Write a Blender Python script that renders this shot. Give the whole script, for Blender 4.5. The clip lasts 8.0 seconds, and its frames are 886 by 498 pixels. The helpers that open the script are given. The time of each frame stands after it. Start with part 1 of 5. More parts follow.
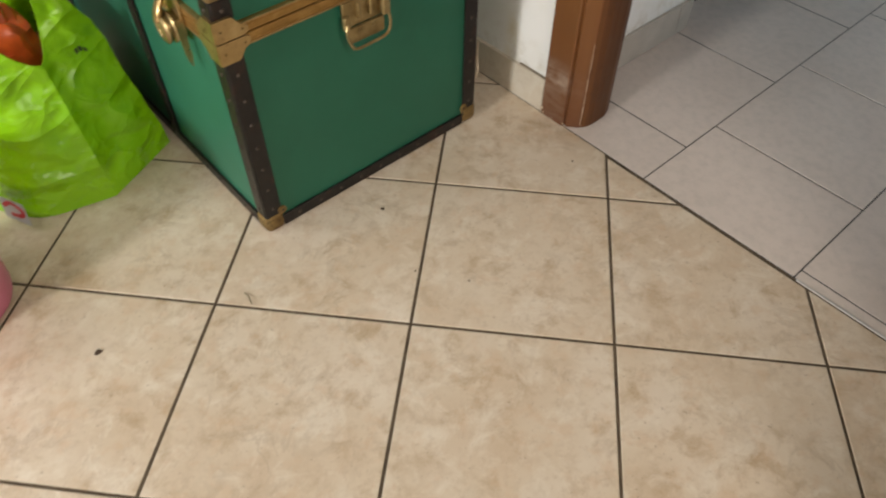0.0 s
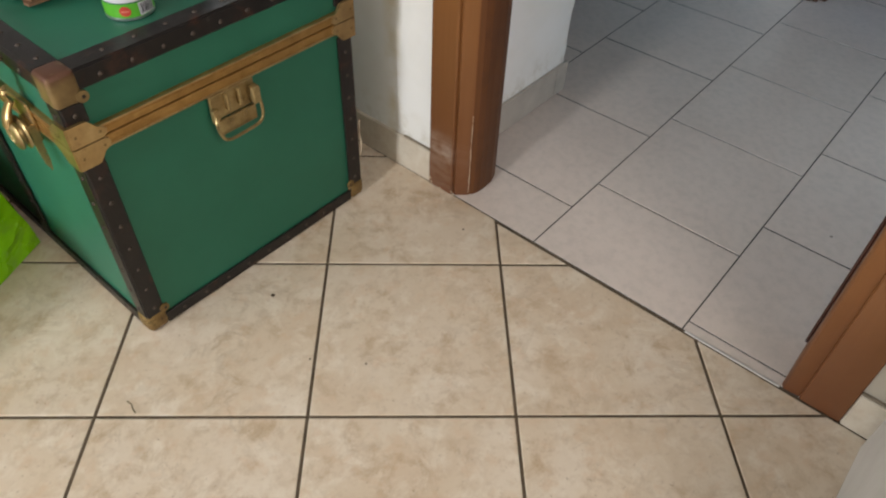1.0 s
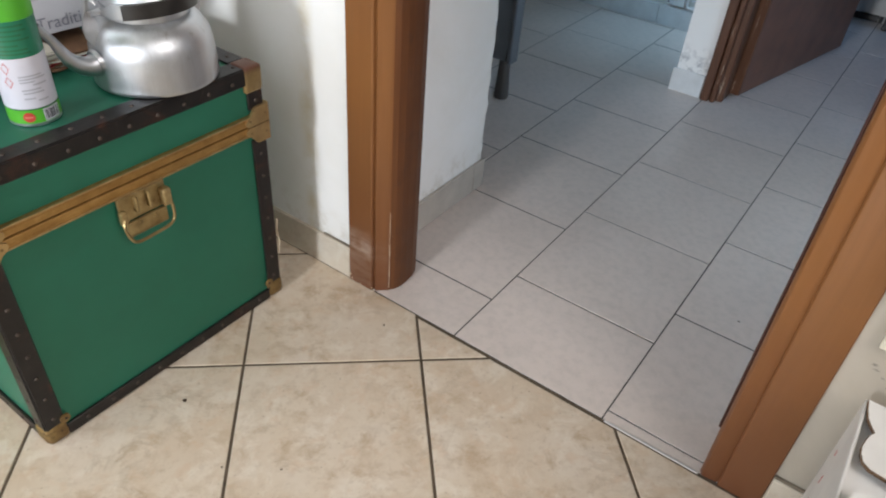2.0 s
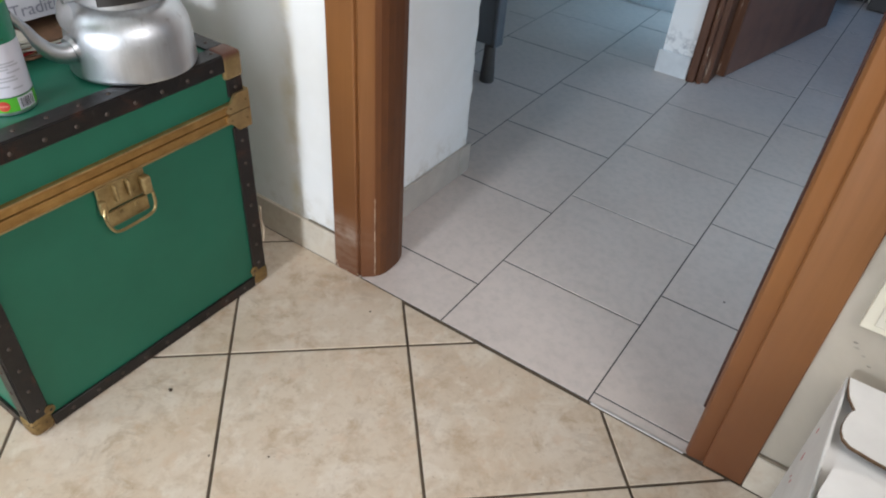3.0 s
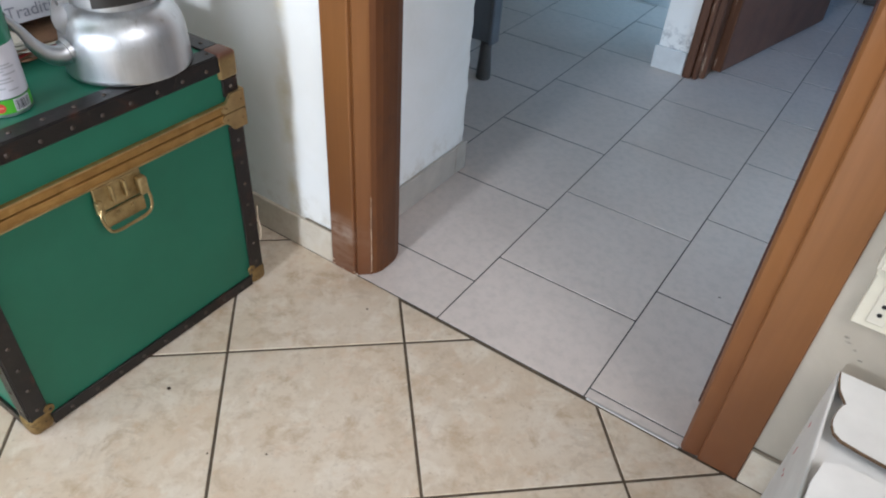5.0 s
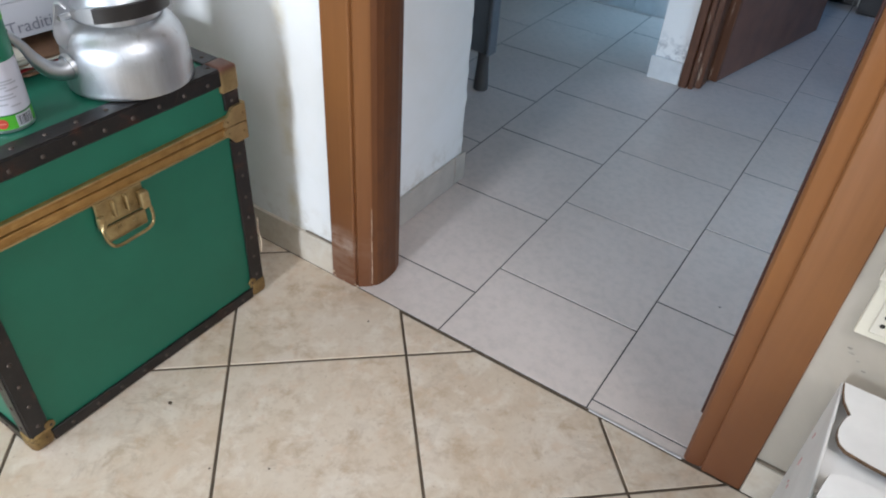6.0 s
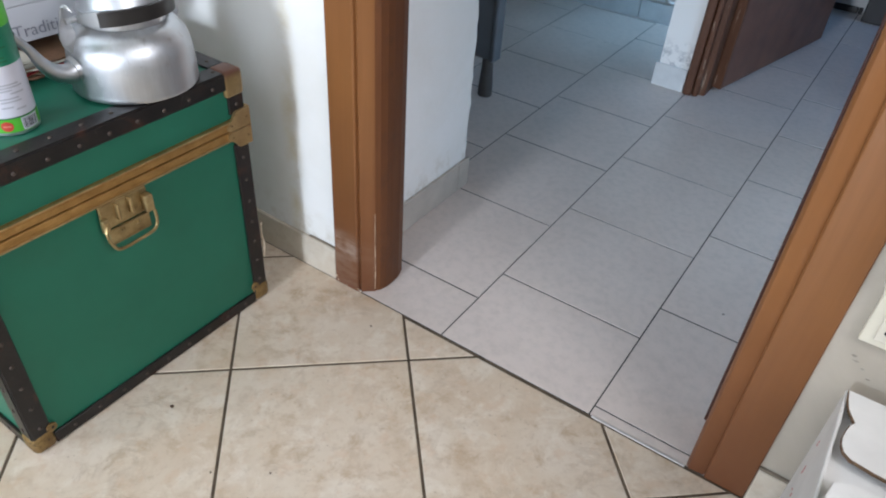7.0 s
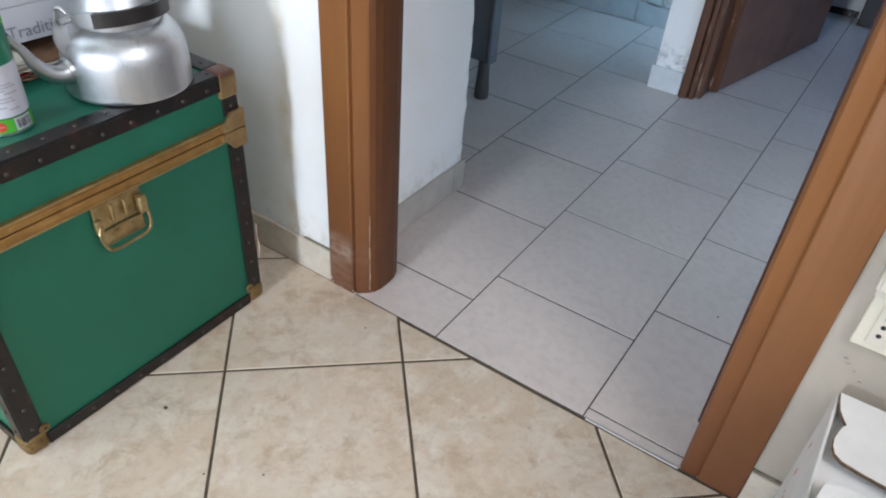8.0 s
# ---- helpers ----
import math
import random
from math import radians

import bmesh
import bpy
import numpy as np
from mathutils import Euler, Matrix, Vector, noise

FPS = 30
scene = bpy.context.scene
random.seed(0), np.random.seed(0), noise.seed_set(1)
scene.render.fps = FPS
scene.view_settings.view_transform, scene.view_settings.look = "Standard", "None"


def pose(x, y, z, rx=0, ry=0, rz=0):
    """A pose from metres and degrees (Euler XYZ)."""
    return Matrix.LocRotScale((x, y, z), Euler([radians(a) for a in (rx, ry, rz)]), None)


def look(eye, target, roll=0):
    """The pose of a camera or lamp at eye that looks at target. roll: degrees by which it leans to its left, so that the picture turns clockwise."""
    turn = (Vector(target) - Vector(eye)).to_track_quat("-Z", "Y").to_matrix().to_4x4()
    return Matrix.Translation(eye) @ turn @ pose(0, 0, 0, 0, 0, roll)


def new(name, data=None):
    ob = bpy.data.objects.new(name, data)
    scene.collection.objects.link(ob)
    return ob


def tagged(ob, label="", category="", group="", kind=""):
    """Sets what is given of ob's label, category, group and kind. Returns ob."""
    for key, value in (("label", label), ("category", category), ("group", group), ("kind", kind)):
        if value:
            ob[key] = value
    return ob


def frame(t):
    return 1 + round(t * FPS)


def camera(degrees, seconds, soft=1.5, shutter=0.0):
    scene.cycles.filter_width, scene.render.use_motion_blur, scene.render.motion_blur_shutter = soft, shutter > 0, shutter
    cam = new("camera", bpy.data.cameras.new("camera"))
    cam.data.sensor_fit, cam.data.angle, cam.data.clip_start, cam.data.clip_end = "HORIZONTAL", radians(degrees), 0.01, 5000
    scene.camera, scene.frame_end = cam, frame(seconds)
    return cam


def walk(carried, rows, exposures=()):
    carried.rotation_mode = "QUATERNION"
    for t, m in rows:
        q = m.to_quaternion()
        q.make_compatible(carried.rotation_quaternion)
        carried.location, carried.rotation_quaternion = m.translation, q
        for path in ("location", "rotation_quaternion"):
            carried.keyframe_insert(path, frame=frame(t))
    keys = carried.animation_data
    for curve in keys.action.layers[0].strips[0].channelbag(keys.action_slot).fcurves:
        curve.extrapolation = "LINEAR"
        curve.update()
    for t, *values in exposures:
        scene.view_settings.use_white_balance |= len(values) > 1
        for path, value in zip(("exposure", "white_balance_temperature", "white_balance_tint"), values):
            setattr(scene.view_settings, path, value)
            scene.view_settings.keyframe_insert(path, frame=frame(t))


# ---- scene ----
cam = camera(64.3, 8.0, soft=2.0, shutter=0.3)
PATH = [
    (0, (0.485, -0.957, 0.956), (-0.486, -0.096, -0.565), 0.3),
    (0.3, (0.467, -0.920, 0.969), (-0.451, 0.0, -0.55), 0.2),
    (0.5, (0.469, -0.907, 0.971), (-0.44, 0.061, -0.524), 0.5),
    (0.8, (0.485, -0.887, 0.978), (-0.417, 0.149, -0.476), 1.2),
    (1, (0.485, -0.886, 0.982), (-0.398, 0.201, -0.445), 2.3),
    (1.3, (0.504, -0.875, 0.987), (-0.385, 0.268, -0.393), 2.1),
    (1.5, (0.504, -0.869, 0.991), (-0.367, 0.32, -0.36), 3.4),
    (1.8, (0.513, -0.861, 0.995), (-0.372, 0.426, -0.255), 4.0),
    (2, (0.514, -0.862, 0.994), (-0.348, 0.461, -0.233), 4.8),
    (2.2, (0.525, -0.86, 0.989), (-0.327, 0.48, -0.227), 5.0),
    (3.3, (0.523, -0.853, 0.993), (-0.293, 0.456, -0.28), 4.6),
    (3.5, (0.519, -0.856, 0.994), (-0.291, 0.451, -0.284), 4.7),
    (4, (0.521, -0.856, 0.995), (-0.29, 0.447, -0.287), 4.6),
    (4.2, (0.529, -0.855, 0.994), (-0.292, 0.446, -0.284), 4.1),
    (5.3, (0.533, -0.852, 0.999), (-0.292, 0.466, -0.258), 4.2),
    (5.5, (0.524, -0.856, 0.999), (-0.291, 0.472, -0.256), 4.6),
    (6, (0.521, -0.856, 1.003), (-0.301, 0.476, -0.242), 4.1),
    (6.5, (0.519, -0.858, 1.001), (-0.308, 0.481, -0.234), 4.4),
    (7, (0.522, -0.856, 1.001), (-0.315, 0.479, -0.231), 4.2),
    (7.5, (0.526, -0.856, 1.0), (-0.315, 0.48, -0.228), 4.2),
    (8, (0.529, -0.853, 1.001), (-0.307, 0.488, -0.225), 4.4),
]
walk(cam, [(t, look(eye, target, roll)) for t, eye, target, roll in PATH],
     exposures=[(0.0, -0.14, 7150, 13), (0.5, -0.18, 7000, 13), (1.0, -0.10, 6790, 13), (2.0, 0.14, 6340, 13), (3.5, 0.17, 6070, 12), (5.5, 0.21, 5880, 12), (8.0, 0.22, 5800, 12)])

# ---- plan ----
# x runs along the doorway wall, y goes through the doorway, the sill lies on y = 0
CEIL = 2.7
W0, E0, S0 = -1.185, 1.5, -3.36         # kitchen: west, east and south faces
PW, PE, PN = -1.3, 1.5, 2.02           # passage behind the doorway
RE, RN = 2.45, 2.78                    # room behind the far door
JL, JR = -0.187, 0.502                 # clear opening of the doorway
OL, OR = -0.2755, 0.599                # outer edges of its casing

# ---- light ----
world = bpy.data.worlds.new("world")
scene.world = world
world.use_nodes = True
wn, wl = world.node_tree.nodes, world.node_tree.links
sky = wn.new("ShaderNodeTexSky")
sky.sky_type = "NISHITA"
sky.sun_disc = False
sky.sun_elevation = radians(40)
sky.sun_rotation = radians(200)
wn["Background"].inputs["Strength"].default_value = 0.1
wl.new(sky.outputs["Color"], wn["Background"].inputs["Color"])


def window_light(name, m, w, h, watts, colour, spread=180):
    data = bpy.data.lights.new(name, "AREA")
    data.spread = radians(spread)
    data.shape, data.size, data.size_y, data.energy, data.color = "RECTANGLE", w, h, watts, colour
    ob = new(name, data)
    ob.matrix_world = m
    return ob


# daylight in the window openings, and fill lamps in openings added for them
window_light("window_light_kitchen", look((-0.08, -3.3, 1.02), (0.0, 0.0, 0.30)), 0.38, 0.42, 62, (0.925, 0.975, 1.0))
# warm fill, added to lift the trunk end and the walls by the doorway
window_light("window_light_kitchen_side", look((1.46, -0.70, 1.42), (-0.2, -0.30, 0.30)), 0.7, 0.9, 6.5, (1.0, 0.93, 0.85), 120)
window_light("window_light_kitchen_west", look((W0 + 0.02, -1.75, 1.75), (0.0, 0.0, 0.4)), 0.6, 0.8, 8.6, (0.88, 0.97, 1.0), 150)
window_light("window_light_passage", look((1.44, 0.55, 0.75), (-0.05, 1.15, 0.15)), 0.7, 0.6, 1.75, (0.60, 0.83, 1.0), 78)
# narrow blue fill, added to brighten the foot of the end wall
window_light("window_light_passage_west", look((PW - 0.02, 1.55, 1.35), (-0.25, 2.0, 0.15)), 0.5, 0.9, 1.1, (0.42, 0.74, 1.0), 40)
window_light("window_light_room", look((2.35, 2.3, 1.5), (0.6, 2.1, 0.3)), 0.9, 1.2, 8.0, (0.27, 0.55, 1.0))


# ---- materials ----
class Nodes:
    """A short way to write a node material."""

    def __init__(self, name, rough=0.5, metal=0.0):
        self.mat = bpy.data.materials.new(name)
        self.mat.use_nodes = True
        self.t = self.mat.node_tree
        self.b = self.t.nodes["Principled BSDF"]
        self.b.inputs["Roughness"].default_value = rough
        self.b.inputs["Metallic"].default_value = metal
        self.co = None

    def node(self, kind, **values):
        n = self.t.nodes.new(kind)
        for key, value in values.items():
            n.inputs[key.replace("_", " ")].default_value = value
        return n

    def link(self, a, b):
        self.t.links.new(a, b)

    def coords(self, scale=(1, 1, 1), random_shift=False):
        tc = self.t.nodes.new("ShaderNodeTexCoord")
        mp = self.t.nodes.new("ShaderNodeMapping")
        mp.inputs["Scale"].default_value = scale
        self.link(tc.outputs["Object"], mp.inputs["Vector"])
        if random_shift:
            info = self.t.nodes.new("ShaderNodeObjectInfo")
            mul = self.t.nodes.new("ShaderNodeVectorMath")
            mul.operation = "SCALE"
            mul.inputs[0].default_value = (37.0, 61.0, 83.0)
            self.link(info.outputs["Random"], mul.inputs["Scale"])
            self.link(mul.outputs["Vector"], mp.inputs["Location"])
        self.co = mp.outputs["Vector"]
        return self.co

    def noise(self, scale, detail=4.0, rough=0.55, distortion=0.0, co=None):
        n = self.t.nodes.new("ShaderNodeTexNoise")
        n.inputs["Scale"].default_value = scale
        n.inputs["Detail"].default_value = detail
        n.inputs["Roughness"].default_value = rough
        n.inputs["Distortion"].default_value = distortion
        self.link(co or self.co, n.inputs["Vector"])
        return n.outputs["Fac"]

    def ramp(self, fac, stops):
        n = self.t.nodes.new("ShaderNodeValToRGB")
        e = n.color_ramp.elements
        while len(e) < len(stops):
            e.new(0.5)
        for el, (p, c) in zip(e, stops):
            el.position = p
            el.color = (*c, 1) if len(c) == 3 else c
        self.link(fac, n.inputs["Fac"])
        return n.outputs["Color"]

    def mix(self, fac, a, b, mode="MIX"):
        n = self.t.nodes.new("ShaderNodeMix")
        n.data_type, n.blend_type = "RGBA", mode
        for sock, v in ((n.inputs[0], fac), (n.inputs[6], a), (n.inputs[7], b)):
            if isinstance(v, (int, float)):
                sock.default_value = v
            elif isinstance(v, tuple):
                sock.default_value = (*v, 1)
            else:
                self.link(v, sock)
        return n.outputs[2]

    def colour(self, c):
        if isinstance(c, tuple):
            self.b.inputs["Base Color"].default_value = (*c, 1)
        else:
            self.link(c, self.b.inputs["Base Color"])
        return self

    def roughness(self, fac, lo, hi):
        n = self.t.nodes.new("ShaderNodeMapRange")
        n.inputs["To Min"].default_value, n.inputs["To Max"].default_value = lo, hi
        self.link(fac, n.inputs["Value"])
        self.link(n.outputs["Result"], self.b.inputs["Roughness"])
        return self

    def metal(self, fac):
        self.link(fac, self.b.inputs["Metallic"])

    def bump(self, fac, strength=0.2, distance=0.002):
        n = self.t.nodes.new("ShaderNodeBump")
        n.inputs["Strength"].default_value, n.inputs["Distance"].default_value = strength, distance
        self.link(fac, n.inputs["Height"])
        self.link(n.outputs["Normal"], self.b.inputs["Normal"])
        return self


G0, G1 = (0, 0, 0), (1, 1, 1)
STAIN_X = -0.385


def beige_tile_material(name="beige_tile", red=1.065, grey=0.0):
    m = Nodes(name)
    m.coords(random_shift=True)
    large = m.noise(6, 4, 0.55, 0.2)
    blot = m.noise(24, 7, 0.66, 0.25)
    c = m.ramp(large, [(0.34, (0.645, 0.590, 0.505)), (0.50, (0.610, 0.540, 0.440)), (0.66, (0.575, 0.490, 0.385))])
    brown = m.ramp(blot, [(0.48, G0), (0.58, (0.5, 0.5, 0.5)), (0.70, (0.95, 0.95, 0.95))])
    patchy = m.ramp(m.noise(9, 4, 0.6, 0.3), [(0.40, (0.12, 0.12, 0.12)), (0.58, G1)])
    c = m.mix(m.mix(patchy, G0, brown), c, (0.430, 0.332, 0.222))
    pale = m.ramp(m.noise(17, 6, 0.68, 0.5), [(0.50, G0), (0.66, (0.75, 0.75, 0.75))])
    c = m.mix(pale, c, (0.700, 0.665, 0.590))
    vein = m.ramp(m.noise(13, 6, 0.62, 0.6), [(0.440, G0), (0.490, (0.36, 0.36, 0.36)), (0.540, G0)])
    where = m.ramp(m.noise(10, 4, 0.6), [(0.48, G0), (0.64, G1)])
    c = m.mix(m.mix(where, G0, vein), c, (0.36, 0.285, 0.205))
    fine = m.noise(70, 5, 0.65, 0.15)
    c = m.mix(m.ramp(fine, [(0.52, G0), (0.72, (0.36, 0.36, 0.36))]), c, (0.43, 0.345, 0.255))
    warm = m.ramp(m.noise(32, 4, 0.6, 0.1), [(0.54, G0), (0.66, (0.30, 0.30, 0.30))])
    c = m.mix(warm, c, (0.560, 0.400, 0.260))
    speck = m.ramp(m.noise(140, 2, 0.5), [(0.70, G0), (0.78, (0.5, 0.5, 0.5))])
    c = m.mix(speck, c, (0.259, 0.190, 0.123))
    c = m.mix(grey, c, (0.55, 0.53, 0.50))
    c = m.mix(1.0, c, (red, 1.0, 0.945), "MULTIPLY")
    m.colour(c).roughness(m.noise(14, 4), 0.26, 0.52).bump(m.noise(60, 4), 0.14, 0.001)
    return m.mat


def gray_tile_material():
    m = Nodes("gray_tile")
    m.coords(random_shift=True)
    big = m.noise(4, 4, 0.55)
    c = m.ramp(big, [(0.3, (0.655, 0.572, 0.522)), (0.7, (0.725, 0.636, 0.582))])
    c = m.mix(m.ramp(m.noise(55, 4), [(0.42, G0), (0.68, (0.3, 0.3, 0.3))]), c, (0.467, 0.424, 0.385))
    c = m.mix(m.ramp(m.noise(190, 3, 0.6), [(0.5, G0), (0.72, (0.28, 0.28, 0.28))]), c, (0.718, 0.661, 0.600))
    m.colour(c).roughness(m.noise(9, 5), 0.24, 0.42).bump(m.noise(160, 4), 0.10, 0.0008)
    return m.mat


def grout_material(name, c0, c1):
    m = Nodes(name, 0.9)
    m.coords()
    m.colour(m.ramp(m.noise(25, 5), [(0.3, c0), (0.7, c1)])).bump(m.noise(300, 3), 0.4, 0.001)
    return m.mat


def wall_material(name="wall_paint", c0=(0.82, 0.815, 0.79), c1=(0.72, 0.705, 0.65)):
    m = Nodes(name, 0.75)
    m.coords()
    c = m.ramp(m.noise(3.0, 6, 0.65, 0.4), [(0.42, c0), (0.75, c1)])
    c = m.mix(m.ramp(m.noise(22, 5, 0.6), [(0.60, G0), (0.78, (0.35, 0.35, 0.35))]), c, (0.55, 0.49, 0.38))
    m.colour(c).bump(m.noise(45, 6, 0.6), 0.25, 0.003)
    return m.mat


def stained_wall_material():
    """Plaster with yellow damp runs beside the doorway and grime above the skirting."""
    m = Nodes("stained_wall_paint", 0.75)
    m.coords()
    c = m.ramp(m.noise(3.0, 6, 0.65, 0.4), [(0.42, (0.86, 0.86, 0.85)), (0.75, (0.79, 0.78, 0.74))])
    p = m.t.nodes.new("ShaderNodeSeparateXYZ")
    m.link(m.co, p.inputs[0])
    away = m.t.nodes.new("ShaderNodeMath")
    away.operation = "SUBTRACT"
    away.inputs[1].default_value = STAIN_X
    m.link(p.outputs["X"], away.inputs[0])
    dist = m.t.nodes.new("ShaderNodeMath")
    dist.operation = "ABSOLUTE"
    m.link(away.outputs[0], dist.inputs[0])
    near = m.t.nodes.new("ShaderNodeMapRange")
    near.inputs["From Min"].default_value, near.inputs["From Max"].default_value = 0.028, 0.004
    m.link(dist.outputs[0], near.inputs["Value"])
    runs = m.ramp(m.noise(9, 6, 0.65, 0.3), [(0.42, G0), (0.64, (0.5, 0.5, 0.5))])
    c = m.mix(m.mix(near.outputs["Result"], G0, runs), c, (0.60, 0.50, 0.27))
    low = m.t.nodes.new("ShaderNodeMapRange")
    low.inputs["From Min"].default_value, low.inputs["From Max"].default_value = 0.16, 0.07
    m.link(p.outputs["Z"], low.inputs["Value"])
    grime = m.ramp(m.noise(24, 6, 0.7), [(0.50, G0), (0.68, (0.5, 0.5, 0.5))])
    c = m.mix(m.mix(low.outputs["Result"], G0, grime), c, (0.44, 0.37, 0.26))
    m.colour(c).bump(m.noise(45, 6, 0.6), 0.35, 0.003)
    return m.mat


def peeling_paint_material():
    m = Nodes("peeling_paint", 0.8)
    m.coords()
    z = m.t.nodes.new("ShaderNodeSeparateXYZ")
    m.link(m.co, z.inputs[0])
    low = m.t.nodes.new("ShaderNodeMapRange")
    low.inputs["From Min"].default_value, low.inputs["From Max"].default_value = 0.17, 0.07
    m.link(z.outputs["Z"], low.inputs["Value"])
    patch = m.ramp(m.noise(26, 6, 0.7), [(0.50, G0), (0.60, G1)])
    c = m.mix(m.mix(low.outputs["Result"], G0, patch), (0.88, 0.88, 0.87), (0.30, 0.31, 0.33))
    m.colour(c).bump(m.noise(40, 6), 0.5, 0.003)
    return m.mat


def casing_wood_material(name, smeared):
    """Orange-brown varnish, red-brown and rubbed towards the floor with shade painted in there; k smears it with
    plaster.
    """
    m = Nodes(name, 0.38)
    m.coords((1, 1, 0.04))
    g = m.noise(90, 5, 0.6, 0.5)
    c = m.ramp(g, [(0.25, (0.196, 0.078, 0.022)), (0.55, (0.216, 0.088, 0.026)), (0.8, (0.236, 0.099, 0.032))])
    m.coords()
    z = m.t.nodes.new("ShaderNodeSeparateXYZ")
    m.link(m.co, z.inputs[0])
    uneven = m.t.nodes.new("ShaderNodeMath")
    uneven.operation = "MULTIPLY_ADD"
    uneven.inputs[1].default_value = 0.22
    m.link(m.noise(7, 5, 0.6), uneven.inputs[0])
    m.link(z.outputs["Z"], uneven.inputs[2])
    # darker low down: rubbed varnish, and shade put into the colour
    old = m.ramp(uneven.outputs[0], [(0.12, G1), (0.20, (0.78, 0.78, 0.78)), (0.56, G0)])
    c = m.mix(old, c, (0.128, 0.046, 0.018))
    scuff = m.ramp(m.noise(34, 6, 0.65), [(0.70, G0), (0.78, (0.25, 0.25, 0.25))])
    c = m.mix(scuff, c, (0.47, 0.28, 0.15))
    k = smeared
    band = m.ramp(z.outputs["Z"], [(0.0, (0.22 * k,) * 3), (0.07, (0.35 * k,) * 3), (0.098, (k,) * 3), (0.118, (0.9 * k,) * 3), (0.150, G0)])
    board = m.t.nodes.new("ShaderNodeMapRange")
    board.inputs["From Min"].default_value, board.inputs["From Max"].default_value = -0.370, -0.378
    m.link(z.outputs["X"], board.inputs["Value"])
    band = m.mix(board.outputs["Result"], m.mix(0.85, band, G0), band)
    m.coords((0.55, 0.55, 1.5))
    smear = m.ramp(m.noise(26, 6, 0.68, 0.3), [(0.40, G0), (0.60, (0.7, 0.7, 0.7))])
    c = m.mix(m.mix(band, G0, smear), c, (0.43, 0.35, 0.29))
    m.colour(c).roughness(m.noise(18, 4), 0.30, 0.5).bump(g, 0.08, 0.001)
    return m.mat


def jamb_wood_material():
    m = Nodes("shaded_jamb_wood", 0.34)
    m.coords((1, 1, 0.05))
    g = m.noise(80, 5, 0.6, 0.5)
    # redder than the casing, and darkened to carry the shade of this side face
    c = m.ramp(g, [(0.25, (0.100, 0.036, 0.012)), (0.55, (0.122, 0.045, 0.015)), (0.8, (0.146, 0.055, 0.019))])
    m.coords()
    dirt = m.ramp(m.noise(26, 6, 0.7), [(0.52, G0), (0.70, (0.5, 0.5, 0.5))])
    c = m.mix(dirt, c, (0.070, 0.030, 0.014))
    m.b.inputs["Specular IOR Level"].default_value = 0.3
    m.colour(c).roughness(m.noise(18, 4), 0.40, 0.6).bump(g, 0.08, 0.001)
    return m.mat


def worn_wood_material():
    m = Nodes("worn_door_wood", 0.5)
    m.coords((1, 1, 0.08))
    g = m.noise(70, 6, 0.65, 0.8)
    c = m.ramp(g, [(0.3, (0.075, 0.028, 0.012)), (0.6, (0.115, 0.043, 0.018)), (0.72, (0.145, 0.060, 0.026))])
    worn = m.ramp(m.noise(75, 7, 0.75, 0.4), [(0.60, G0), (0.65, G1)])
    c = m.mix(worn, c, (0.58, 0.47, 0.36))
    m.colour(c).bump(g, 0.25, 0.002)
    return m.mat


def plain(name, c, rough=0.5, metal=0.0, vary=0.12, scale=20, bump=0.1):
    m = Nodes(name, rough, metal)
    m.coords()
    n = m.noise(scale, 5, 0.6)
    lo = tuple(x * (1 - vary) for x in c)
    hi = tuple(min(1, x * (1 + vary)) for x in c)
    m.colour(m.ramp(n, [(0.3, lo), (0.7, hi)]))
    m.roughness(m.noise(scale * 0.6, 4), max(0.02, rough - 0.08), min(1, rough + 0.1))
    if bump:
        m.bump(m.noise(scale * 6, 3), bump, 0.001)
    return m.mat


def brass_material():
    m = Nodes("aged_brass", 0.4, 0.85)
    m.coords()
    c = m.ramp(m.noise(24, 6, 0.65), [(0.3, (0.36, 0.245, 0.108)), (0.55, (0.50, 0.355, 0.165)), (0.75, (0.62, 0.465, 0.245))])
    rust = m.ramp(m.noise(55, 6, 0.7), [(0.60, G0), (0.70, G1)])
    c = m.mix(rust, c, (0.20, 0.095, 0.035))
    m.colour(c).roughness(m.noise(40, 5), 0.20, 0.46).bump(m.noise(90, 4), 0.15, 0.001)
    return m.mat


def cap_material():
    m = Nodes("pitted_brass", 0.55, 0.45)
    m.coords()
    c = m.ramp(m.noise(40, 6, 0.7), [(0.3, (0.14, 0.082, 0.028)), (0.5, (0.235, 0.150, 0.052)), (0.7, (0.31, 0.215, 0.082))])
    c = m.mix(m.ramp(m.noise(120, 5, 0.7), [(0.58, G0), (0.66, G1)]), c, (0.055, 0.035, 0.018))
    m.colour(c).bump(m.noise(150, 5, 0.7), 0.6, 0.002)
    return m.mat


def latch_material():
    m = Nodes("pale_brass", 0.4, 0.75)
    m.coords()
    c = m.ramp(m.noise(34, 6, 0.65), [(0.3, (0.22, 0.155, 0.066)), (0.55, (0.39, 0.29, 0.135)), (0.75, (0.58, 0.47, 0.25))])
    c = m.mix(m.ramp(m.noise(70, 6, 0.7), [(0.62, G0), (0.72, (0.8, 0.8, 0.8))]), c, (0.16, 0.10, 0.045))
    m.colour(c).roughness(m.noise(40, 5), 0.22, 0.46).bump(m.noise(90, 4), 0.15, 0.001)
    return m.mat


